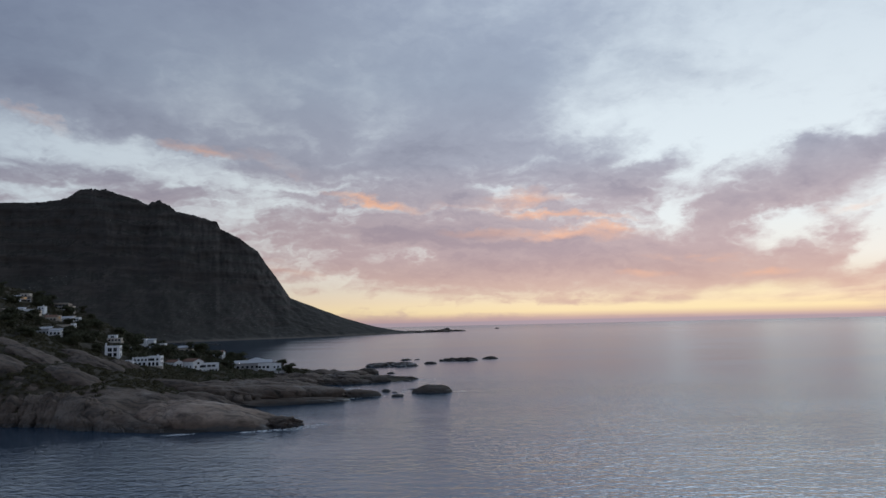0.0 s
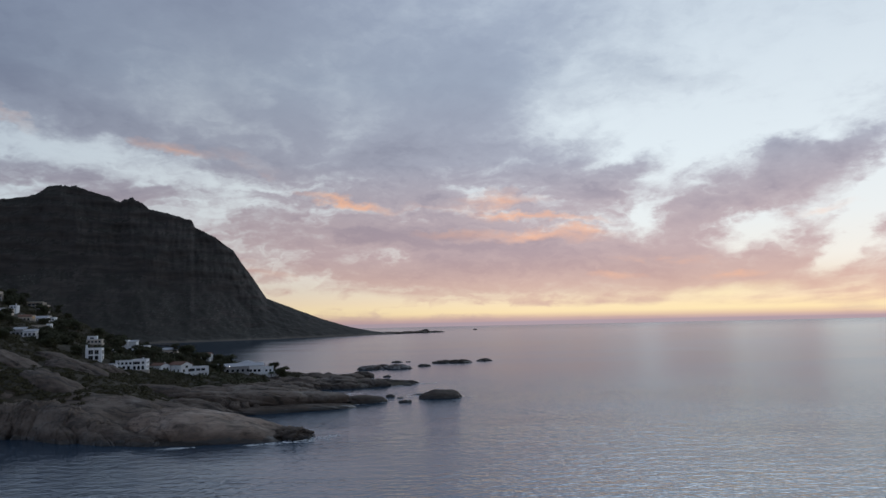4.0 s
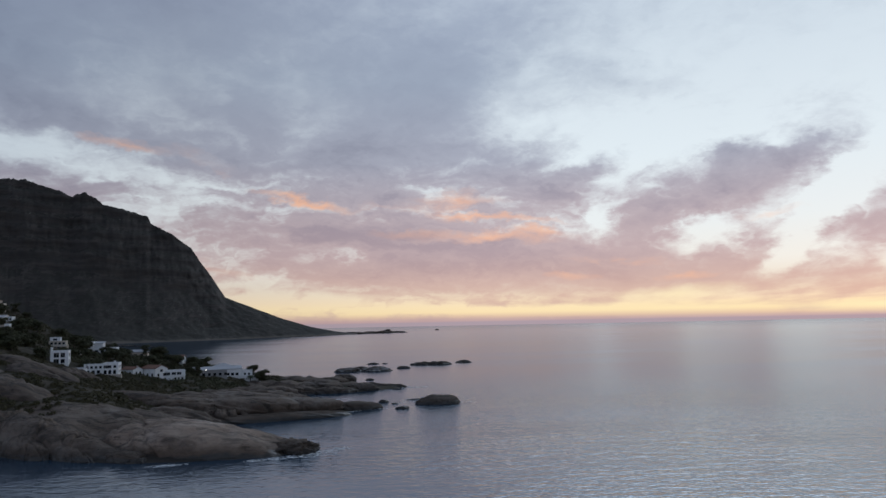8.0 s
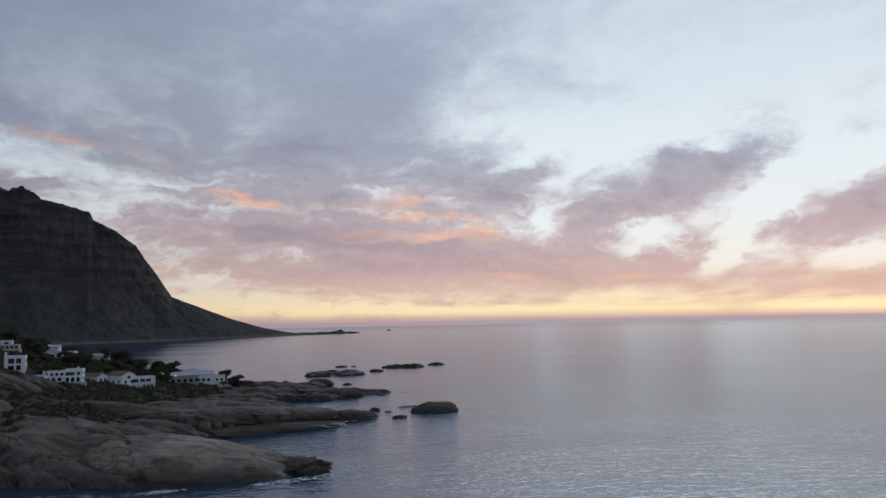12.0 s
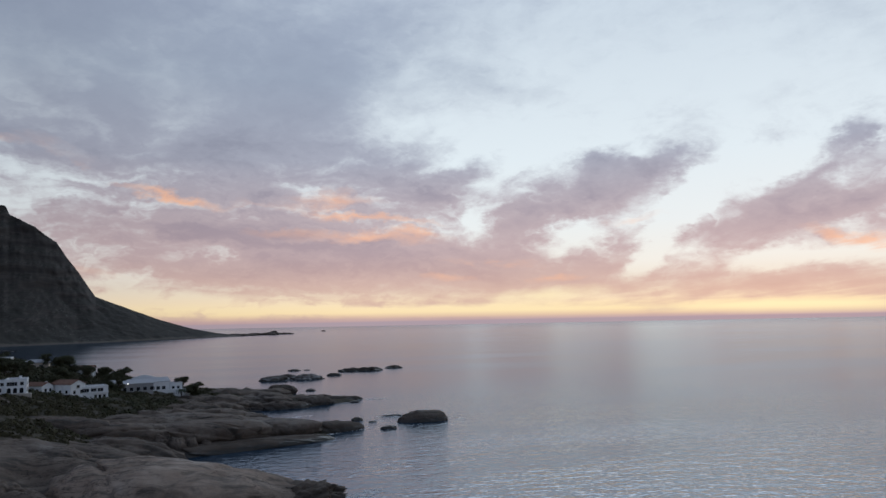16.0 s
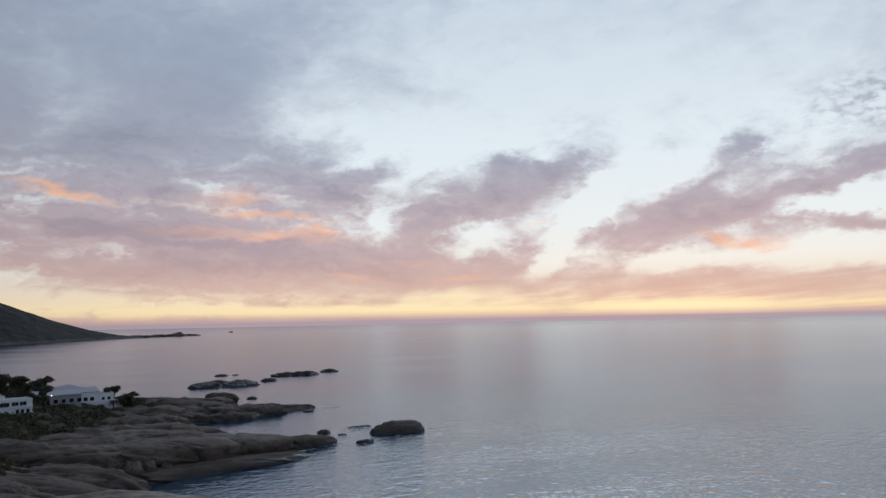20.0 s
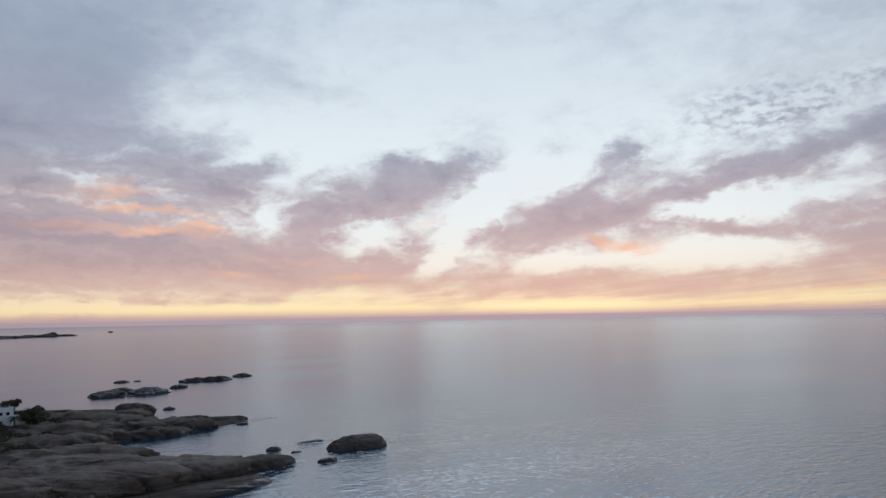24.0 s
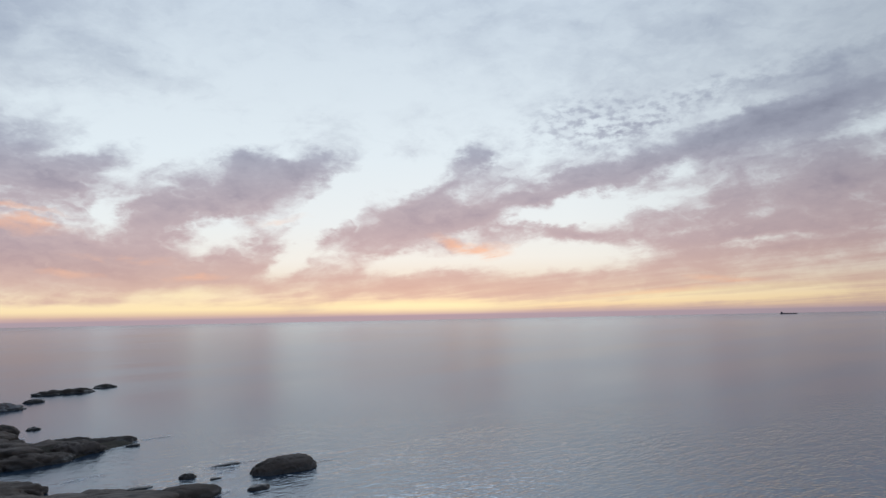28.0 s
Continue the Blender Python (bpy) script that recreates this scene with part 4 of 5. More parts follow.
# stacked cream house higher up
house("house", "stacked cream terraced house with white flat roofs", -206, 466, 28.4, 12,
      [(-8, 7, -4, 7, 0, 4, "flat", CREAM, ROOF_GREY), (-7, 6, 0, 8, 4, 7.4, "flat", CREAM, ROOF_GREY), (-7, 1, 4, 10, 7.4, 10.4, "flat", WHITE, ROOF_GREY)],
      band("f", 0, 2.5, 3.4, 4, 1.0, 2.2, 2.0) + band("f", 1, 2.2, 3.0, 4, 5.0, 1.8, 1.7) + [("f", 2, 4, 8.3, 3, 1.4, "pane")],
      [("balcony", -8.2, 7.2, -5.6, -4.05, 4.0)], size=0.64)
house("house", "low pale house with a deep covered veranda", -193, 454, 25.8, 10,
      [(-6, 6, 0, 7, 0, 3.0, "flat", CREAM, ROOF_GREY), (-6, 6, -3.4, -0.02, 2.7, 3.0, "flat", WHITE, ROOF_GREY)],
      band("f", 0, 2, 2.7, 4, 0.4, 2.3, 2.2), [("column", -5.6, -3.1, 0, 2.69), ("column", -1.9, -3.1, 0, 2.69), ("column", 1.9, -3.1, 0, 2.69), ("column", 5.6, -3.1, 0, 2.69), ("balcony", -6.2, 6.2, -3.9, -3.45, 0.1)], size=0.57)
# arcaded villa
house("house", "long white two-storey villa with ground-floor arches", -166, 419, 18.2, 10,
      [(-12, 0, -1, 9, 0, 6.6, "flat", WHITE, ROOF_GREY), (0, 9.5, -4.5, 9, 0, 7, "flat", WHITE, ROOF_GREY)],
      [("f", 1, 1.6, 0.3, 1.8, 2.7, "arch"), ("f", 1, 4.4, 0.3, 1.8, 2.7, "arch"), ("f", 1, 7.3, 0.3, 1.8, 2.7, "arch"), ("f", 1, 2.9, 4.1, 4.6, 1.8, "pane"), ("f", 1, 7.4, 4.3, 1.6, 1.6, "pane")]
      + band("f", 0, 2, 2.7, 4, 4.0, 1.5, 1.5) + band("f", 0, 2.5, 3.2, 3, 0.8, 1.8, 1.9) + band("r", 1, 3, 3.6, 3, 4.2, 1.3, 1.5) + band("r", 1, 3, 3.6, 3, 0.8, 1.3, 1.8),
      [("chimney", 6, 5, 7, 1.1, 1.3), ("chimney", -6, 4, 6.6, 1.2, 1.2), ("chimney", -9, 2, 6.6, 1.0, 0.9), ("terrace", -12, 12, -8, -4.52, 0.1)], size=0.71)
# pair of gabled houses under clay tiles
house("house", "white house with a low-pitched clay tile roof", -161.5, 446, 15.6, -30,
      [(-6, 6, -4.5, 4.5, 0, 4.4, "gable", WHITE, CLAY)], band("f", 0, 2.2, 3.4, 3, 1.0, 1.7, 1.8) + [("r", 0, 3, 1.0, 1.6, 1.8, "pane"), ("r", 0, 6.4, 1.0, 1.4, 1.8, "pane")], [("chimney", 3, 2, 5.0, 0.9, 1.6)], size=0.7)
house("house", "white gable-fronted house with a clay tile roof", -151.5, 449, 14.4, -32,
      [(-6.5, 6.5, -5, 5, 0, 5.4, "gable", WHITE, CLAY)], [("r", 0, 5, 3.4, 2.0, 1.5, "pane"), ("r", 0, 2.6, 0.6, 1.5, 1.7, "pane"), ("r", 0, 7.2, 0.6, 1.5, 1.7, "pane")] + band("f", 0, 2.5, 4, 3, 1.0, 1.4, 1.5),
      [("terrace", -6.5, 8, -9, -5.02, 0.3), ("terrace_wall", -6.5, 8, -9.4, -9.02, 0.3, 0.7)], size=0.8)
# white villa with a band of windows and a pool
house("house", "white flat-roofed villa with upper window band and pool terrace", -143, 453, 11.4, 20,
      [(-7, 7, -4.5, 6, 0, 7.0, "flat", WHITE, ROOF_GREY), (-3, 7.02, -5.2, -4.52, 3.7, 4.1, "flat", WHITE, ROOF_GREY), (-12, -7.02, -1, 6, 0, 5.4, "flat", WHITE, ROOF_GREY)],
      [("f", 0, 7, 4.7, 2.6, 1.6, "pane"), ("f", 0, 10.2, 4.7, 2.6, 1.6, "pane"), ("f", 0, 3, 4.5, 3.4, 1.8, "pane"), ("f", 0, 8, 1.1, 1.2, 1.8, "pane"), ("f", 0, 10, 1.1, 1.2, 1.8, "pane"), ("f", 0, 12.2, 1.1, 1.2, 1.8, "pane"), ("r", 0, 2.5, 4.7, 1.6, 1.5, "pane"), ("r", 0, 6, 4.7, 1.6, 1.5, "pane"), ("r", 0, 3, 1.1, 1.3, 1.8, "pane"), ("f", 2, 2.4, 1, 2.2, 2.0, "pane")],
      [("terrace", -13, 3, -9, -5.25, 0.4), ("pool", -11, -3, -8.4, -6.2, 0.42), ("terrace_wall", 7.1, 7.5, -9, 3, 0.3, 1.0)], size=0.8)
# seaward houses
house("house", "white cottage with a pyramid roof", -130, 515, 11.5, 10,
      [(-5.5, 5.5, -4.5, 4.5, 0, 3.8, "hip", WHITE, ROOF_GREY)], band("f", 0, 2, 2.4, 4, 1.0, 1.4, 1.5))
house("house", "long low grey house beside the shore", -132, 494, 10.2, 18,
      [(-10, 8, -3.5, 4, 0, 4.4, "shed", GREY, ROOF_GREY)], band("f", 0, 2.2, 3, 6, 1.2, 1.6, 1.6))
house("house", "white stepped seaside house with a curved terrace wall", -120, 509, 8.9, 16,
      [(-8, 2, -3, 5, 0, 5.2, "shed", WHITE, ROOF_GREY), (2.02, 8, -3.6, 4, 0, 4.0, "flat", WHITE, ROOF_GREY), (-8, 8, -7, -3.62, 0, 1.0, "flat", WHITE, PAVING)],
      band("f", 0, 2, 2.6, 3, 1.4, 1.6, 1.6) + band("f", 1, 1.6, 2.4, 2, 1.2, 1.2, 1.5) + band("r", 1, 2, 3, 2, 1.2, 1.2, 1.4))
house("house", "small white outbuilding near the rocks", -110, 507, 7.6, 10, [(-3.4, 3.4, -2, 2, 0, 2.2, "flat", WHITE, ROOF_GREY)], band("f", 0, 2, 2.6, 2, 0.8, 0.9, 0.9))
house("house", "low white flat-roofed house among trees", -204, 506, 28.0, 5, [(-9, 3, -4, 5, 0, 4.4, "flat", WHITE, ROOF_GREY), (3.02, 9, -2, 5, 0, 3.4, "shed", WHITE, ROOF_GREY)], band("f", 0, 2.4, 3.4, 3, 1.4, 2.0, 1.5), size=0.8)
house("house", "low white flat-roofed house among trees", -193, 494, 25.0, 5, [(-8, 8, -3, 4, 0, 3.2, "flat", WHITE, ROOF_GREY)], band("f", 0, 2.4, 3.2, 4, 0.8, 1.8, 1.5))
house("house", "white house with clay roof near the bay", -161, 524, 16.6, 0, [(-6, 6, -4, 4, 0, 4, "gable", WHITE, CLAY)], band("f", 0, 2.4, 3.2, 3, 0.8, 1.6, 1.5))
house("house", "grey-roofed bungalow near the bay", -180, 515, 21.5, 8, [(-6, 6, -3.5, 4, 0, 3.4, "hip", CREAM, ROOF_GREY)], band("f", 0, 2.4, 3.2, 3, 0.8, 1.6, 1.5))
# upper cluster
house("house", "three-storey stone-clad house with balconies and a lamplit window", -272, 533, 51.4, 8,
      [(-9, 5, -4, 8, 0, 9, "flat", STONE, ROOF_GREY), (-9, 6, -5.2, -4.02, 9.02, 9.5, "flat", CREAM, ROOF_GREY), (5.02, 9, -2, 6, 0, 6.2, "flat", CREAM, ROOF_GREY)],
      band("f", 0, 2.4, 3.4, 4, 6.4, 2.6, 1.9) + band("f", 0, 2.4, 3.4, 4, 3.4, 2.6, 1.9) + band("f", 0, 2.4, 3.4, 4, 0.4, 2.6, 1.9) + [("r", 2, 2, 3.6, 1.6, 1.6, "lit"), ("r", 2, 5, 3.6, 1.6, 1.6, "pane"), ("f", 2, 2, 3.6, 2.0, 1.6, "lit")],
      [("balcony", -9, 5.4, -5.4, -4.05, 3.2), ("balcony", -9, 5.4, -5.4, -4.05, 6.2), ("chimney", -6, 4, 9, 1.2, 1.2)], size=0.68, group=UPPER_HOMES)
house("house", "brown two-storey house with lamplit upper windows", -292, 520, 58.6, 8,
      [(-6, 6, -4, 6, 0, 6.2, "flat", STONE, ROOF_GREY), (-6, 3, -1, 6, 6.22, 9, "flat", CREAM, ROOF_GREY)],
      [("f", 0, 2.6, 3.8, 2.8, 1.6, "lit"), ("f", 0, 6.2, 3.8, 2.6, 1.6, "lit"), ("f", 0, 9.6, 3.8, 2.2, 1.6, "pane")] + band("f", 0, 2.6, 3.4, 3, 0.8, 2.0, 1.8) + band("f", 1, 2.2, 3, 2, 6.9, 1.8, 1.4),
      [("balcony", -6, 6, -5.2, -4.05, 3.4), ("column", -5.6, -4.9, 0, 3.1), ("column", 5.6, -4.9, 0, 3.1)], size=0.68, group=UPPER_HOMES)
house("house", "white sloping-roofed house on the hillside", -293, 506, 58.8, 12, [(-5, 5, -4, 5, 0, 5, "shed", WHITE, ROOF_GREY), (-9, -5.02, -3, 4, 0, 3.2, "shed", WHITE, ROOF_GREY)], band("f", 0, 2.2, 2.8, 3, 2.6, 1.6, 1.5), size=0.66, group=UPPER_HOMES)
house("house", "grey flat-roofed house behind the stone-clad one", -297, 554, 60.0, 8, [(-5, 5, -3, 4, 0, 4.4, "flat", GREY, ROOF_GREY)], band("f", 0, 2, 3, 3, 1.2, 1.8, 1.6), size=0.6, group=UPPER_HOMES)
house("house", "long white terraced house stepping down the hillside", -265, 474, 49.2, 14,
      [(-10, -3, -4, 5, 0, 5.4, "shed", WHITE, ROOF_GREY), (-2.98, 4, -3, 5, 0, 4.6, "flat", WHITE, ROOF_GREY), (4.02, 10, -4, 4, 0, 3.8, "shed", CREAM, ROOF_GREY)],
      band("f", 0, 1.6, 2.4, 3, 2.8, 1.5, 1.5) + band("f", 1, 1.6, 2.4, 3, 1.6, 1.6, 1.6) + band("f", 2, 1.6, 2.6, 2, 1.0, 1.6, 1.6), [("balcony", -3, 4, -4.4, -3.05, 1.2), ("terrace_wall", -10, 10, -6.4, -6.1, 0.2, 0.9)], size=0.72, group=UPPER_HOMES)
house("house", "white house with a tall corner post and terraces", -267, 493, 50.4, 8,
      [(-7, 4, -4, 5, 0, 4.2, "flat", WHITE, ROOF_GREY), (-3, 4, -2, 5, 4.22, 6.8, "flat", WHITE, ROOF_GREY)], band("f", 0, 2.4, 3.0, 3, 1.2, 2.0, 1.6) + band("f", 1, 2, 3, 2, 4.8, 1.8, 1.3), [("chimney", 3.6, -3.4, 6.0, 0.9, 2.6)], size=0.62, group=UPPER_HOMES)
house("house", "pale house with a lamplit veranda", -268, 457, 50.0, 8, [(-6, 7, -4, 5, 0, 4.6, "flat", CREAM, ROOF_GREY)], [("f", 0, 3 + 3.4 * k, 1.6, 2.6, 1.8, "lit") for k in range(3)], [("balcony", -6, 7, -5.4, -4.05, 1.3)], size=0.6, group=UPPER_HOMES)
house("house", "cream gabled house with a clay tile roof", -252, 478, 44.4, 22, [(-5, 5, -4, 4.5, 0, 4.6, "gable", CREAM, CLAY), (5.02, 8, -2, 4, 0, 5.6, "flat", CREAM, ROOF_GREY)], band("f", 0, 2.2, 2.8, 3, 1.6, 1.6, 1.6) + [("f", 1, 1.5, 3.2, 1.2, 1.4, "lit")], [("chimney", -3, 1.5, 5.2, 0.9, 1.4)], size=0.68, group=UPPER_HOMES)
house("house", "white broad-roofed house on the slope", -250, 491, 44.4, 8, [(-7, 6, -4, 5, 0, 3.0, "shed", WHITE, ROOF_GREY)], band("f", 0, 2.2, 3, 4, 0.9, 1.8, 1.4), [("terrace_wall", -7, 6, -6.6, -6.3, 0.1, 0.8)], size=0.74, group=UPPER_HOMES)
house("house", "small pale two-block house at the end of the terraces", -250, 502, 44.6, 4, [(-5, 1, -3, 4, 0, 4.8, "flat", CREAM, ROOF_GREY), (1.02, 6, -2.4, 4, 0, 3.4, "flat", WHITE, ROOF_GREY)], band("f", 0, 1.8, 2.6, 2, 2.6, 1.6, 1.5) + band("f", 1, 1.4, 2.2, 2, 1.0, 1.3, 1.4), size=0.7, group=UPPER_HOMES)
house("house", "wide grey house with two gables and pale walls", -228, 426, 35.8, 12,
      [(-10, -4, -4, 5, 0, 4.6, "gable", GREY, ROOF_GREY), (-3.98, 3, -3, 6, 0, 5.2, "shed", GREY, ROOF_GREY), (3.02, 10, -4, 5, 0, 3.8, "shed", WHITE, ROOF_GREY)], band("f", 0, 1.6, 2.6, 2, 1.6, 1.6, 1.6) + band("f", 1, 1.6, 2.4, 3, 1.8, 1.5, 1.6) + band("f", 2, 1.8, 2.4, 3, 1.2, 1.5, 1.5),
      [("balcony", 3, 10, -5.4, -4.05, 1.0), ("chimney", -1, 3, 5.2, 1.0, 1.4)], size=0.82, group=UPPER_HOMES)
house("house", "cream house with long terrace on the slope", -235, 462, 38.8, 12, [(-7, 5, -4, 5, 0, 4.6, "flat", CREAM, ROOF_GREY), (5.02, 8, -3, 4, 0, 5.4, "flat", WHITE, ROOF_GREY)], band("f", 0, 2.2, 3.0, 4, 1.4, 1.8, 1.7) + [("r", 1, 3, 3.0, 1.4, 1.5, "pane")], [("terrace_wall", -7, 8, -6.6, -6.3, 0.1, 0.8)], size=0.72, group=UPPER_HOMES)

# round white water tank
tank = tagged(new("water_tank"), "round white plastered water tank with a flat lid", "tank")
tank.matrix_world = pose(-173, 408, 18.8)
bm = bmesh.new()
bmesh.ops.create_cone(bm, cap_ends=True, segments=40, radius1=3.3, radius2=3.3, depth=6, matrix=Matrix.Translation((0, 0, 0)))
part("wall", bm, WHITE, tank, smooth=False)
bm = bmesh.new()
bmesh.ops.create_cone(bm, cap_ends=True, segments=40, radius1=3.5, radius2=3.5, depth=0.2, matrix=Matrix.Translation((0, 0, 3.12)))
part("lid", bm, ROOF_GREY, tank)

# bright yard lamp among the seaward houses
lamp = tagged(new("yard_lamp"), "small bright yard lamp on a short post", "lamp")
lamp.matrix_world = pose(-134, 488, ground_at(-134, 488))
bm = bmesh.new()
bmesh.ops.create_cone(bm, cap_ends=True, segments=8, radius1=0.07, radius2=0.06, depth=5.4, matrix=Matrix.Translation((0, 0, 2.2)))
part("post", bm, STEEL, lamp)
bm = bmesh.new()
bmesh.ops.create_icosphere(bm, subdivisions=2, radius=0.24, matrix=Matrix.Translation((0, 0, 5.3)))
part("globe", bm, LAMP, lamp, "glowing white globe", smooth=True)

# ---------------------------------------------------------------- scrub, trees
rnd = random.Random(11)


def clump_arrays(seed, leaves=46, size=1.0, flat=0.65):
    """A shrub as many small leaf sprays round an uneven mound: vertices and faces."""
    r = random.Random(seed)
    vs, fs = [], []
    for _ in range(leaves):
        a, e = r.uniform(0, math.tau), math.asin(r.uniform(-0.1, 1))
        k = size * r.uniform(0.55, 1.0) * (1 + 0.35 * noise.noise(Vector((math.cos(a) * 1.5, math.sin(a) * 1.5, e + seed))))
        c = Vector((math.cos(a) * math.cos(e) * k, math.sin(a) * math.cos(e) * k, math.sin(e) * k * flat))
        n = (c + Vector((r.uniform(-0.6, 0.6), r.uniform(-0.6, 0.6), r.uniform(0, 0.8)))).normalized()
        t = n.orthogonal().normalized()
        t.rotate(Matrix.Rotation(r.uniform(0, math.tau), 3, n))
        u = n.cross(t)
        w = size * r.uniform(0.10, 0.22)
        first = len(vs)
        vs += [c - t * w - u * w * 0.6, c + t * w - u * w * 0.5 + n * w * 0.2, c + t * w * 0.7 + u * w * 0.7, c - t * w * 0.8 + u * w * 0.6 + n * w * 0.25]
        fs.append((first, first + 1, first + 2, first + 3))
    return np.array([tuple(v) for v in vs]), fs


SHRUBS = [clump_arrays(200 + k, 90) for k in range(6)]


def scatter(name, label, spots, mat):
    """Many shrubs as one body of foliage."""
    vs, fs, first = [], [], 0
    for x, y, z, s in spots:
        v, f = SHRUBS[rnd.randrange(6)]
        a, tall = rnd.uniform(0, math.tau), rnd.uniform(0.7, 1.15)
        c, d = math.cos(a) * s, math.sin(a) * s
        vs.append(v @ np.array([[c, d, 0], [-d, c, 0], [0, 0, s * tall]]) + np.array([x, y, z]))
        fs.append(np.array(f) + first)
        first += len(v)
    vs, fs = np.concatenate(vs).tolist(), np.concatenate(fs).tolist()
    return tagged(new(name, mesh_of(name, vs, fs, mat, smooth=False)), label, "shrubs", kind="stuff")


depsgraph = bpy.context.evaluated_depsgraph_get()


def drop(x, y):
    """Height and name of whatever lies topmost at a place."""
    hit, spot, normal, _, ob, _ = scene.ray_cast(depsgraph, Vector((x, y, 150)), Vector((0, 0, -1)))
    return (spot.z, ob.name, normal) if hit else (None, "", None)


HOMES = [ob.matrix_world.translation.copy() for ob in scene.objects if ob.name.split(".")[0] in ("house", "water_tank")]
spots = []
tries = 0
while len(spots) < 10500 and tries < 60000:
    tries += 1
    x, y = rnd.uniform(-320, -85), rnd.uniform(318, 600)
    if noise.noise(Vector((x * 0.02, y * 0.03, 5))) < -0.55 or x > -60 - (y - 300) * 0.02:
        continue
    if y < 338 and x > -152:
        continue
    z, what, normal = drop(x, y)
    if z is None or not what.startswith("ground") or z < 4.2:
        continue
    if any((x - h.x) ** 2 + (y - h.y) ** 2 < 55 for h in HOMES):
        continue
    spots.append((x, y, z - 0.2, rnd.uniform(0.6, 2.0)))
bushes = []
while len(bushes) < 420:
    x, y = rnd.uniform(-225, -98), rnd.uniform(412, 528)
    z, what, normal = drop(x, y)
    if z is None or not what.startswith("ground") or z < 5 or any((x - h.x) ** 2 + (y - h.y) ** 2 < 64 for h in HOMES):
        continue
    bushes.append((x, y, z - 0.3, rnd.uniform(1.4, 3.0)))
scatter("garden_bushes", "tall dark evergreen bushes crowding the gardens round the houses", bushes, TREE_LEAF)
scatter("fynbos", "dense dark green coastal scrub between the granite slabs", spots, FYNBOS)


def tree(name, label, height_m, spread_m, seed):
    r = random.Random(seed)
    ob = tagged(new(name), label, "tree", "trees round the houses")
    bm = bmesh.new()
    last, rad = Vector((0, 0, -0.6)), 0.045 * height_m
    rings = []
    for k in range(6):
        c = Vector((r.uniform(-0.1, 0.1) * k * 0.5, r.uniform(-0.1, 0.1) * k * 0.5, -0.6 + (height_m * 0.6 + 0.6) * k / 5))
        q = rad * (1 - 0.13 * k)
        rings.append([bm.verts.new(c + Vector((math.cos(a) * q, math.sin(a) * q, 0))) for a in [i * math.tau / 7 for i in range(7)]])
    for lo, hi in zip(rings, rings[1:]):
        for i in range(7):
            bm.faces.new((lo[i], lo[(i + 1) % 7], hi[(i + 1) % 7], hi[i]))
    part("trunk", bm, BARK, ob)
    limbs = []
    for k in range(6):
        a = k * math.tau / 6 + r.uniform(-0.4, 0.4)
        start = Vector((0, 0, height_m * r.uniform(0.3, 0.5)))
        end = Vector((math.cos(a) * spread_m * r.uniform(0.5, 0.8), math.sin(a) * spread_m * r.uniform(0.5, 0.8), height_m * r.uniform(0.55, 0.9)))
        limbs.append(end)
        bm = bmesh.new()
        d = (end - start)
        m = Matrix.Translation((start + end) / 2) @ d.to_track_quat("Z", "Y").to_matrix().to_4x4()
        bmesh.ops.create_cone(bm, segments=5, radius1=rad * 0.45, radius2=rad * 0.15, depth=d.length, matrix=m)
        part("limb", bm, BARK, ob)
    vs, fs, first = [], [], 0
    for end in limbs + [Vector((0, 0, height_m * 0.85)), Vector((0, 0, height_m * 0.6)), Vector((spread_m * 0.35, 0, height_m * 0.38)), Vector((-spread_m * 0.3, spread_m * 0.2, height_m * 0.35)), Vector((0, -spread_m * 0.4, height_m * 0.35))]:
        for _ in range(4):
            v, f = clump_arrays(r.randrange(9999), 110, spread_m * r.uniform(0.3, 0.5), 0.85)
            o = end + Vector((r.uniform(-1, 1), r.uniform(-1, 1), r.uniform(-0.7, 0.5))) * spread_m * 0.3
            vs += [(px + o.x, py + o.y, pz + o.z) for px, py, pz in v]
            fs += [tuple(i + first for i in q) for q in f]
            first += len(v)
    crown = new("crown", mesh_of("crown", vs, fs, TREE_LEAF, smooth=False))
    crown.parent = ob
    return ob


KINDS = [tree("tree", "dark rounded evergreen tree beside the houses", 6.0, 3.4, 1), tree("tree", "low wind-pruned evergreen tree beside the houses", 4.2, 3.6, 2), tree("tree", "tall narrow dark evergreen tree beside the houses", 7.5, 2.4, 3)]
PLACES = [
    (-194, 417), (-209, 439), (-203, 480), (-189, 438), (-194, 471), (-173, 423), (-176, 466), (-175, 479), (-168, 452), (-179, 464), (-159, 455), (-167, 512), (-164, 518), (-144, 498), (-212, 436), (-204, 411),
    (-218, 436), (-203, 491), (-191, 504), (-182, 490), (-175, 513), (-158, 470), (-150, 478), (-140, 509), (-131, 524), (-156, 515), (-151, 529), (-136, 476), (-106, 505), (-112, 513), (-186, 452), (-170, 437), (-142, 484),
]
UPPER = [
    (-289, 523), (-281, 532), (-281, 522), (-252, 441), (-249, 448), (-222, 439), (-233, 479), (-236, 501), (-217, 450), (-216, 463), (-229, 495), (-300, 550), (-259, 445), (-205, 412), (-223, 400), (-240, 440), (-256, 465), (-243, 512),
    (-275, 505), (-285, 492), (-258, 512), (-243, 482), (-226, 472), (-300, 500), (-310, 520), (-212, 425), (-245, 420), (-238, 410), (-222, 510), (-262, 540),
]
for k, (x, y) in enumerate(PLACES + UPPER):
    m = pose(x, y, ground_at(x, y) - 0.3, 0, 0, k * 67)
    t = copy_thing(KINDS[k * 5 % 7 % 3], m) if k >= 3 else KINDS[k]
    t.matrix_world = m
    t.scale = [0.8 + 0.1 * (k * 7 % 6)] * 3

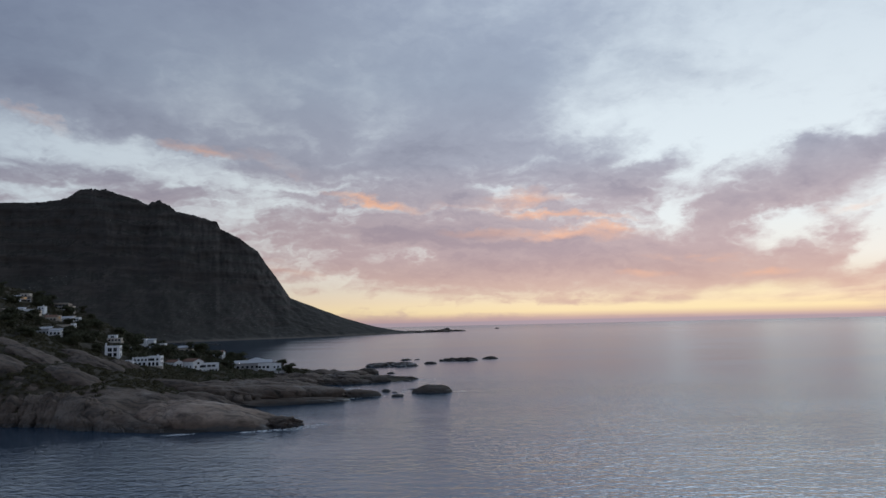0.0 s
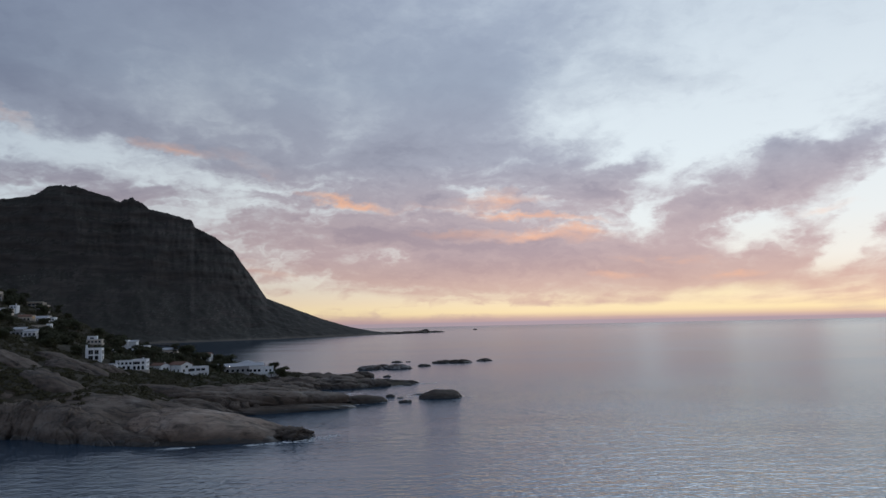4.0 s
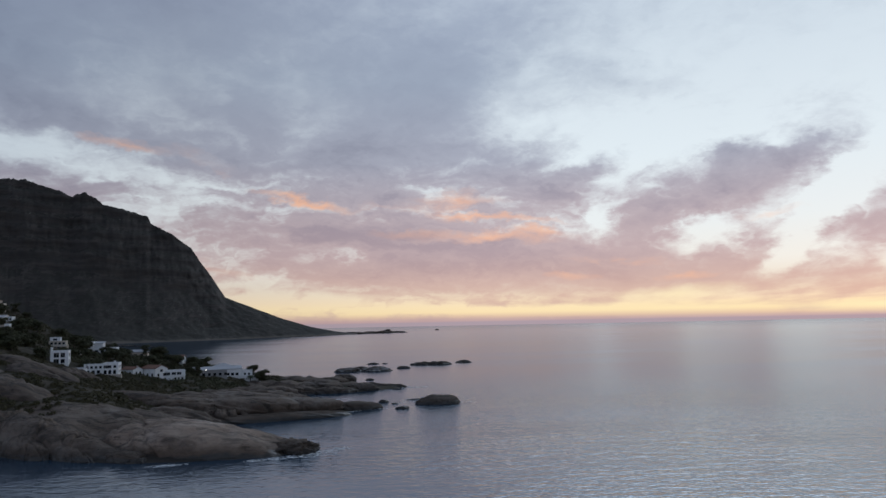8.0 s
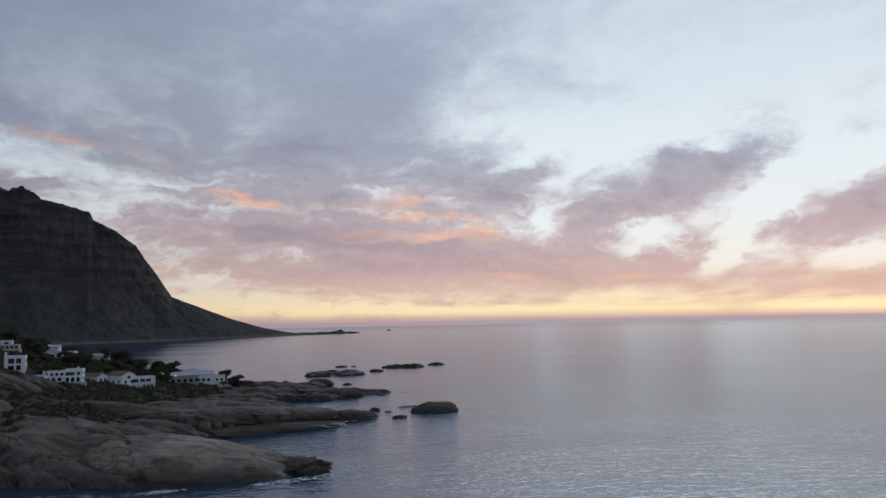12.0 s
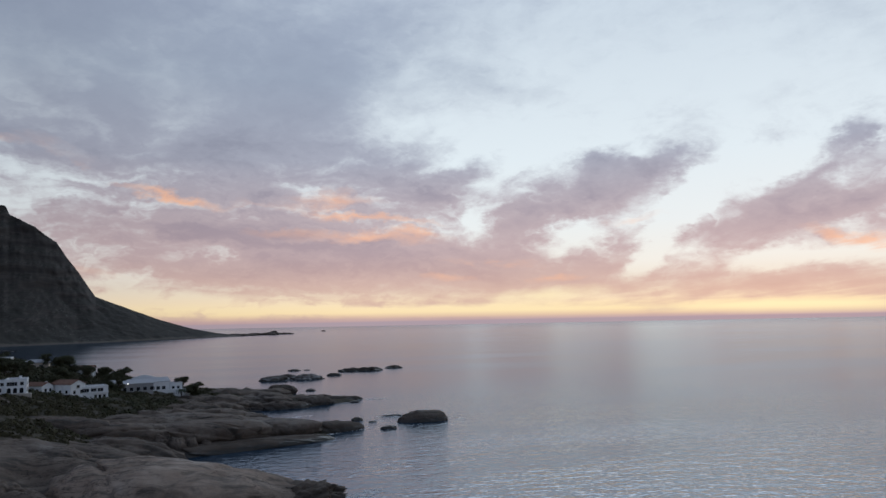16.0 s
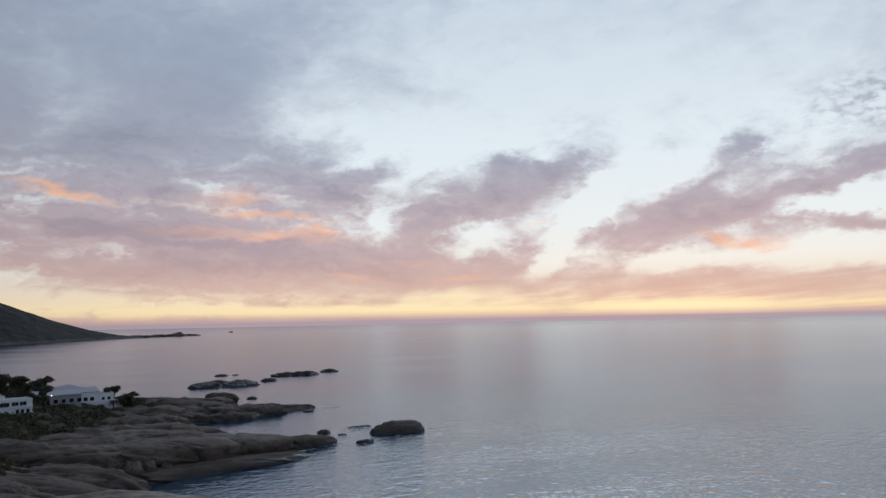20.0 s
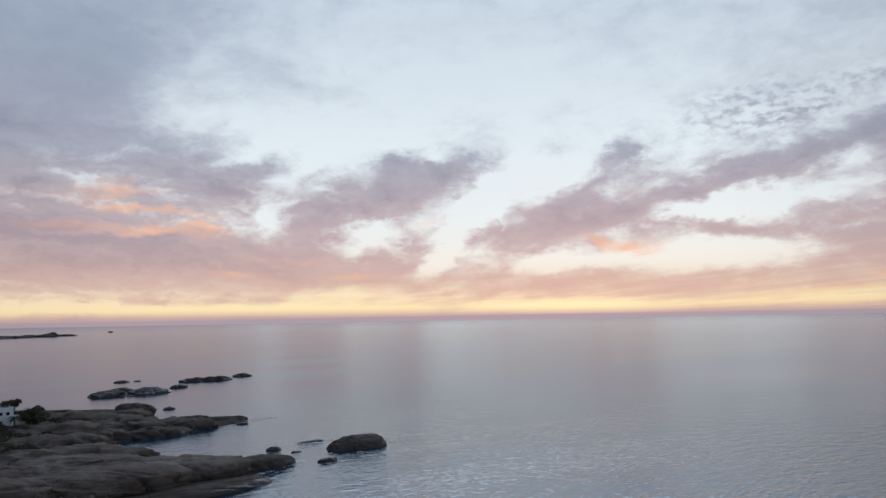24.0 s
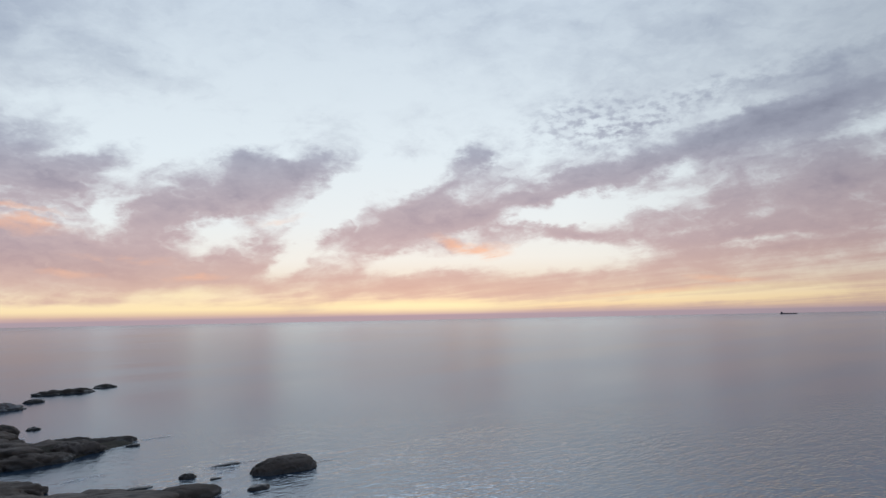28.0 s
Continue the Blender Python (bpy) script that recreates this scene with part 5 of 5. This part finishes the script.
# palm by the seaward house
palm = tagged(new("palm_tree"), "shaggy palm tree beside the white seaside house", "tree")
palm.matrix_world = pose(-111, 499, ground_at(-111, 499))
bm = bmesh.new()
bmesh.ops.create_cone(bm, cap_ends=True, segments=9, radius1=0.35, radius2=0.25, depth=5.0, matrix=Matrix.Translation((0, 0, 2.0)))
part("trunk", bm, BARK, palm)
for k in range(22):
    a, lift = k * 2.4, 0.9 - 0.07 * k
    bm = bmesh.new()
    rows = []
    for j in range(6):
        u = j / 5
        c = Vector((math.cos(a) * u * 2.6, math.sin(a) * u * 2.6, 4.5 + lift * u * 1.6 - u * u * 1.6))
        w = Vector((-math.sin(a), math.cos(a), 0)) * 0.38 * math.sin(math.pi * (0.12 + 0.86 * u))
        rows.append((bm.verts.new(c - w - Vector((0, 0, 0.12))), bm.verts.new(c), bm.verts.new(c + w - Vector((0, 0, 0.12)))))
    for lo, hi in zip(rows, rows[1:]):
        bm.faces.new((lo[0], hi[0], hi[1], lo[1]))
        bm.faces.new((lo[1], hi[1], hi[2], lo[2]))
    part("frond", bm, PALM_LEAF, palm)

# ---------------------------------------------------------------- surf round the rocks
# x, y, half length, half width, turn
SURF = [
    (-57, 290, 9, 4.2, 30), (-69, 284, 9, 2.4, 20), (-51, 297, 6, 2.6, 40), (-100, 278.5, 5, 1.8, 10), (-58, 453, 7, 1.8, 20), (-61, 288, 6, 2.6, 20), (-98, 280, 5, 1.6, 0), (-38, 404, 6, 1.4, 25), (-50, 396, 6, 1.2, 28),
    (-14, 512, 9, 2.4, 5), (-30, 520, 10, 1.6, 12), (-52, 524, 8, 1.4, 14), (-16, 440, 10, 1.8, 0), (6, 423, 6, 1.0, 0), (-22, 432, 5, 1.2, 20), (-55, 550, 7, 2.2, 60), (-66, 596, 10, 2.0, 20), (-54, 664, 14, 1.4, 0),
]
for k, (x, y, sx, sy, turn) in enumerate(SURF):
    vs, fs = [], []
    n = 28
    for j in range(5):
        for i in range(n):
            a = i * math.tau / n
            q = j / 4 * (1 + 0.35 * noise.noise(Vector((math.cos(a) * 1.7, math.sin(a) * 1.7, k * 2.3))))
            vs.append((math.cos(a) * q * sx, math.sin(a) * q * sy, 0.06 + 0.10 * (1 - j / 4) * (1 + noise.noise(Vector((i * 0.9, j, k))))))
    for j in range(4):
        for i in range(n):
            m = (i + 1) % n
            fs.append((j * n + i, (j + 1) * n + i, (j + 1) * n + m, j * n + m) if j else (0, n + i, n + m))
    ob = new("sea_foam", mesh_of("sea_foam", vs, fs, FOAM))
    ob.matrix_world = pose(x, y, 0, 0, 0, turn)
    tagged(ob, "thin white surf washing round the rocks", "foam", "surf round the rocks", "stuff")

# ---------------------------------------------------------------- ship on the horizon
ship = tagged(new("cargo_ship"), "long dark cargo ship low on the horizon", "ship")
a = radians(66.7)
ship.matrix_world = pose(math.sin(a) * 4700 - 128, math.cos(a) * 4700 + 211, 0, 0, 0, -66.7)
bm = boxed(-44, 42, -8, 8, -2, 5.5)
for v in bm.verts:
    if v.co.x > 0:
        v.co.y *= 0.35 if v.co.z > 0 else 0.15
        v.co.x += 6 if v.co.z > 0 else 0
part("hull", bm, HULL, ship)
part("bridge", boxed(-40, -30, -7, 7, 5.51, 12), HULL, ship)
part("funnel", boxed(-38, -35, -2, 2, 12.01, 15), HULL, ship)
for k in range(4):
    part("crane", boxed(-20 + k * 15, -18.5 + k * 15, -1, 1, 5.51, 9.5), HULL, ship)
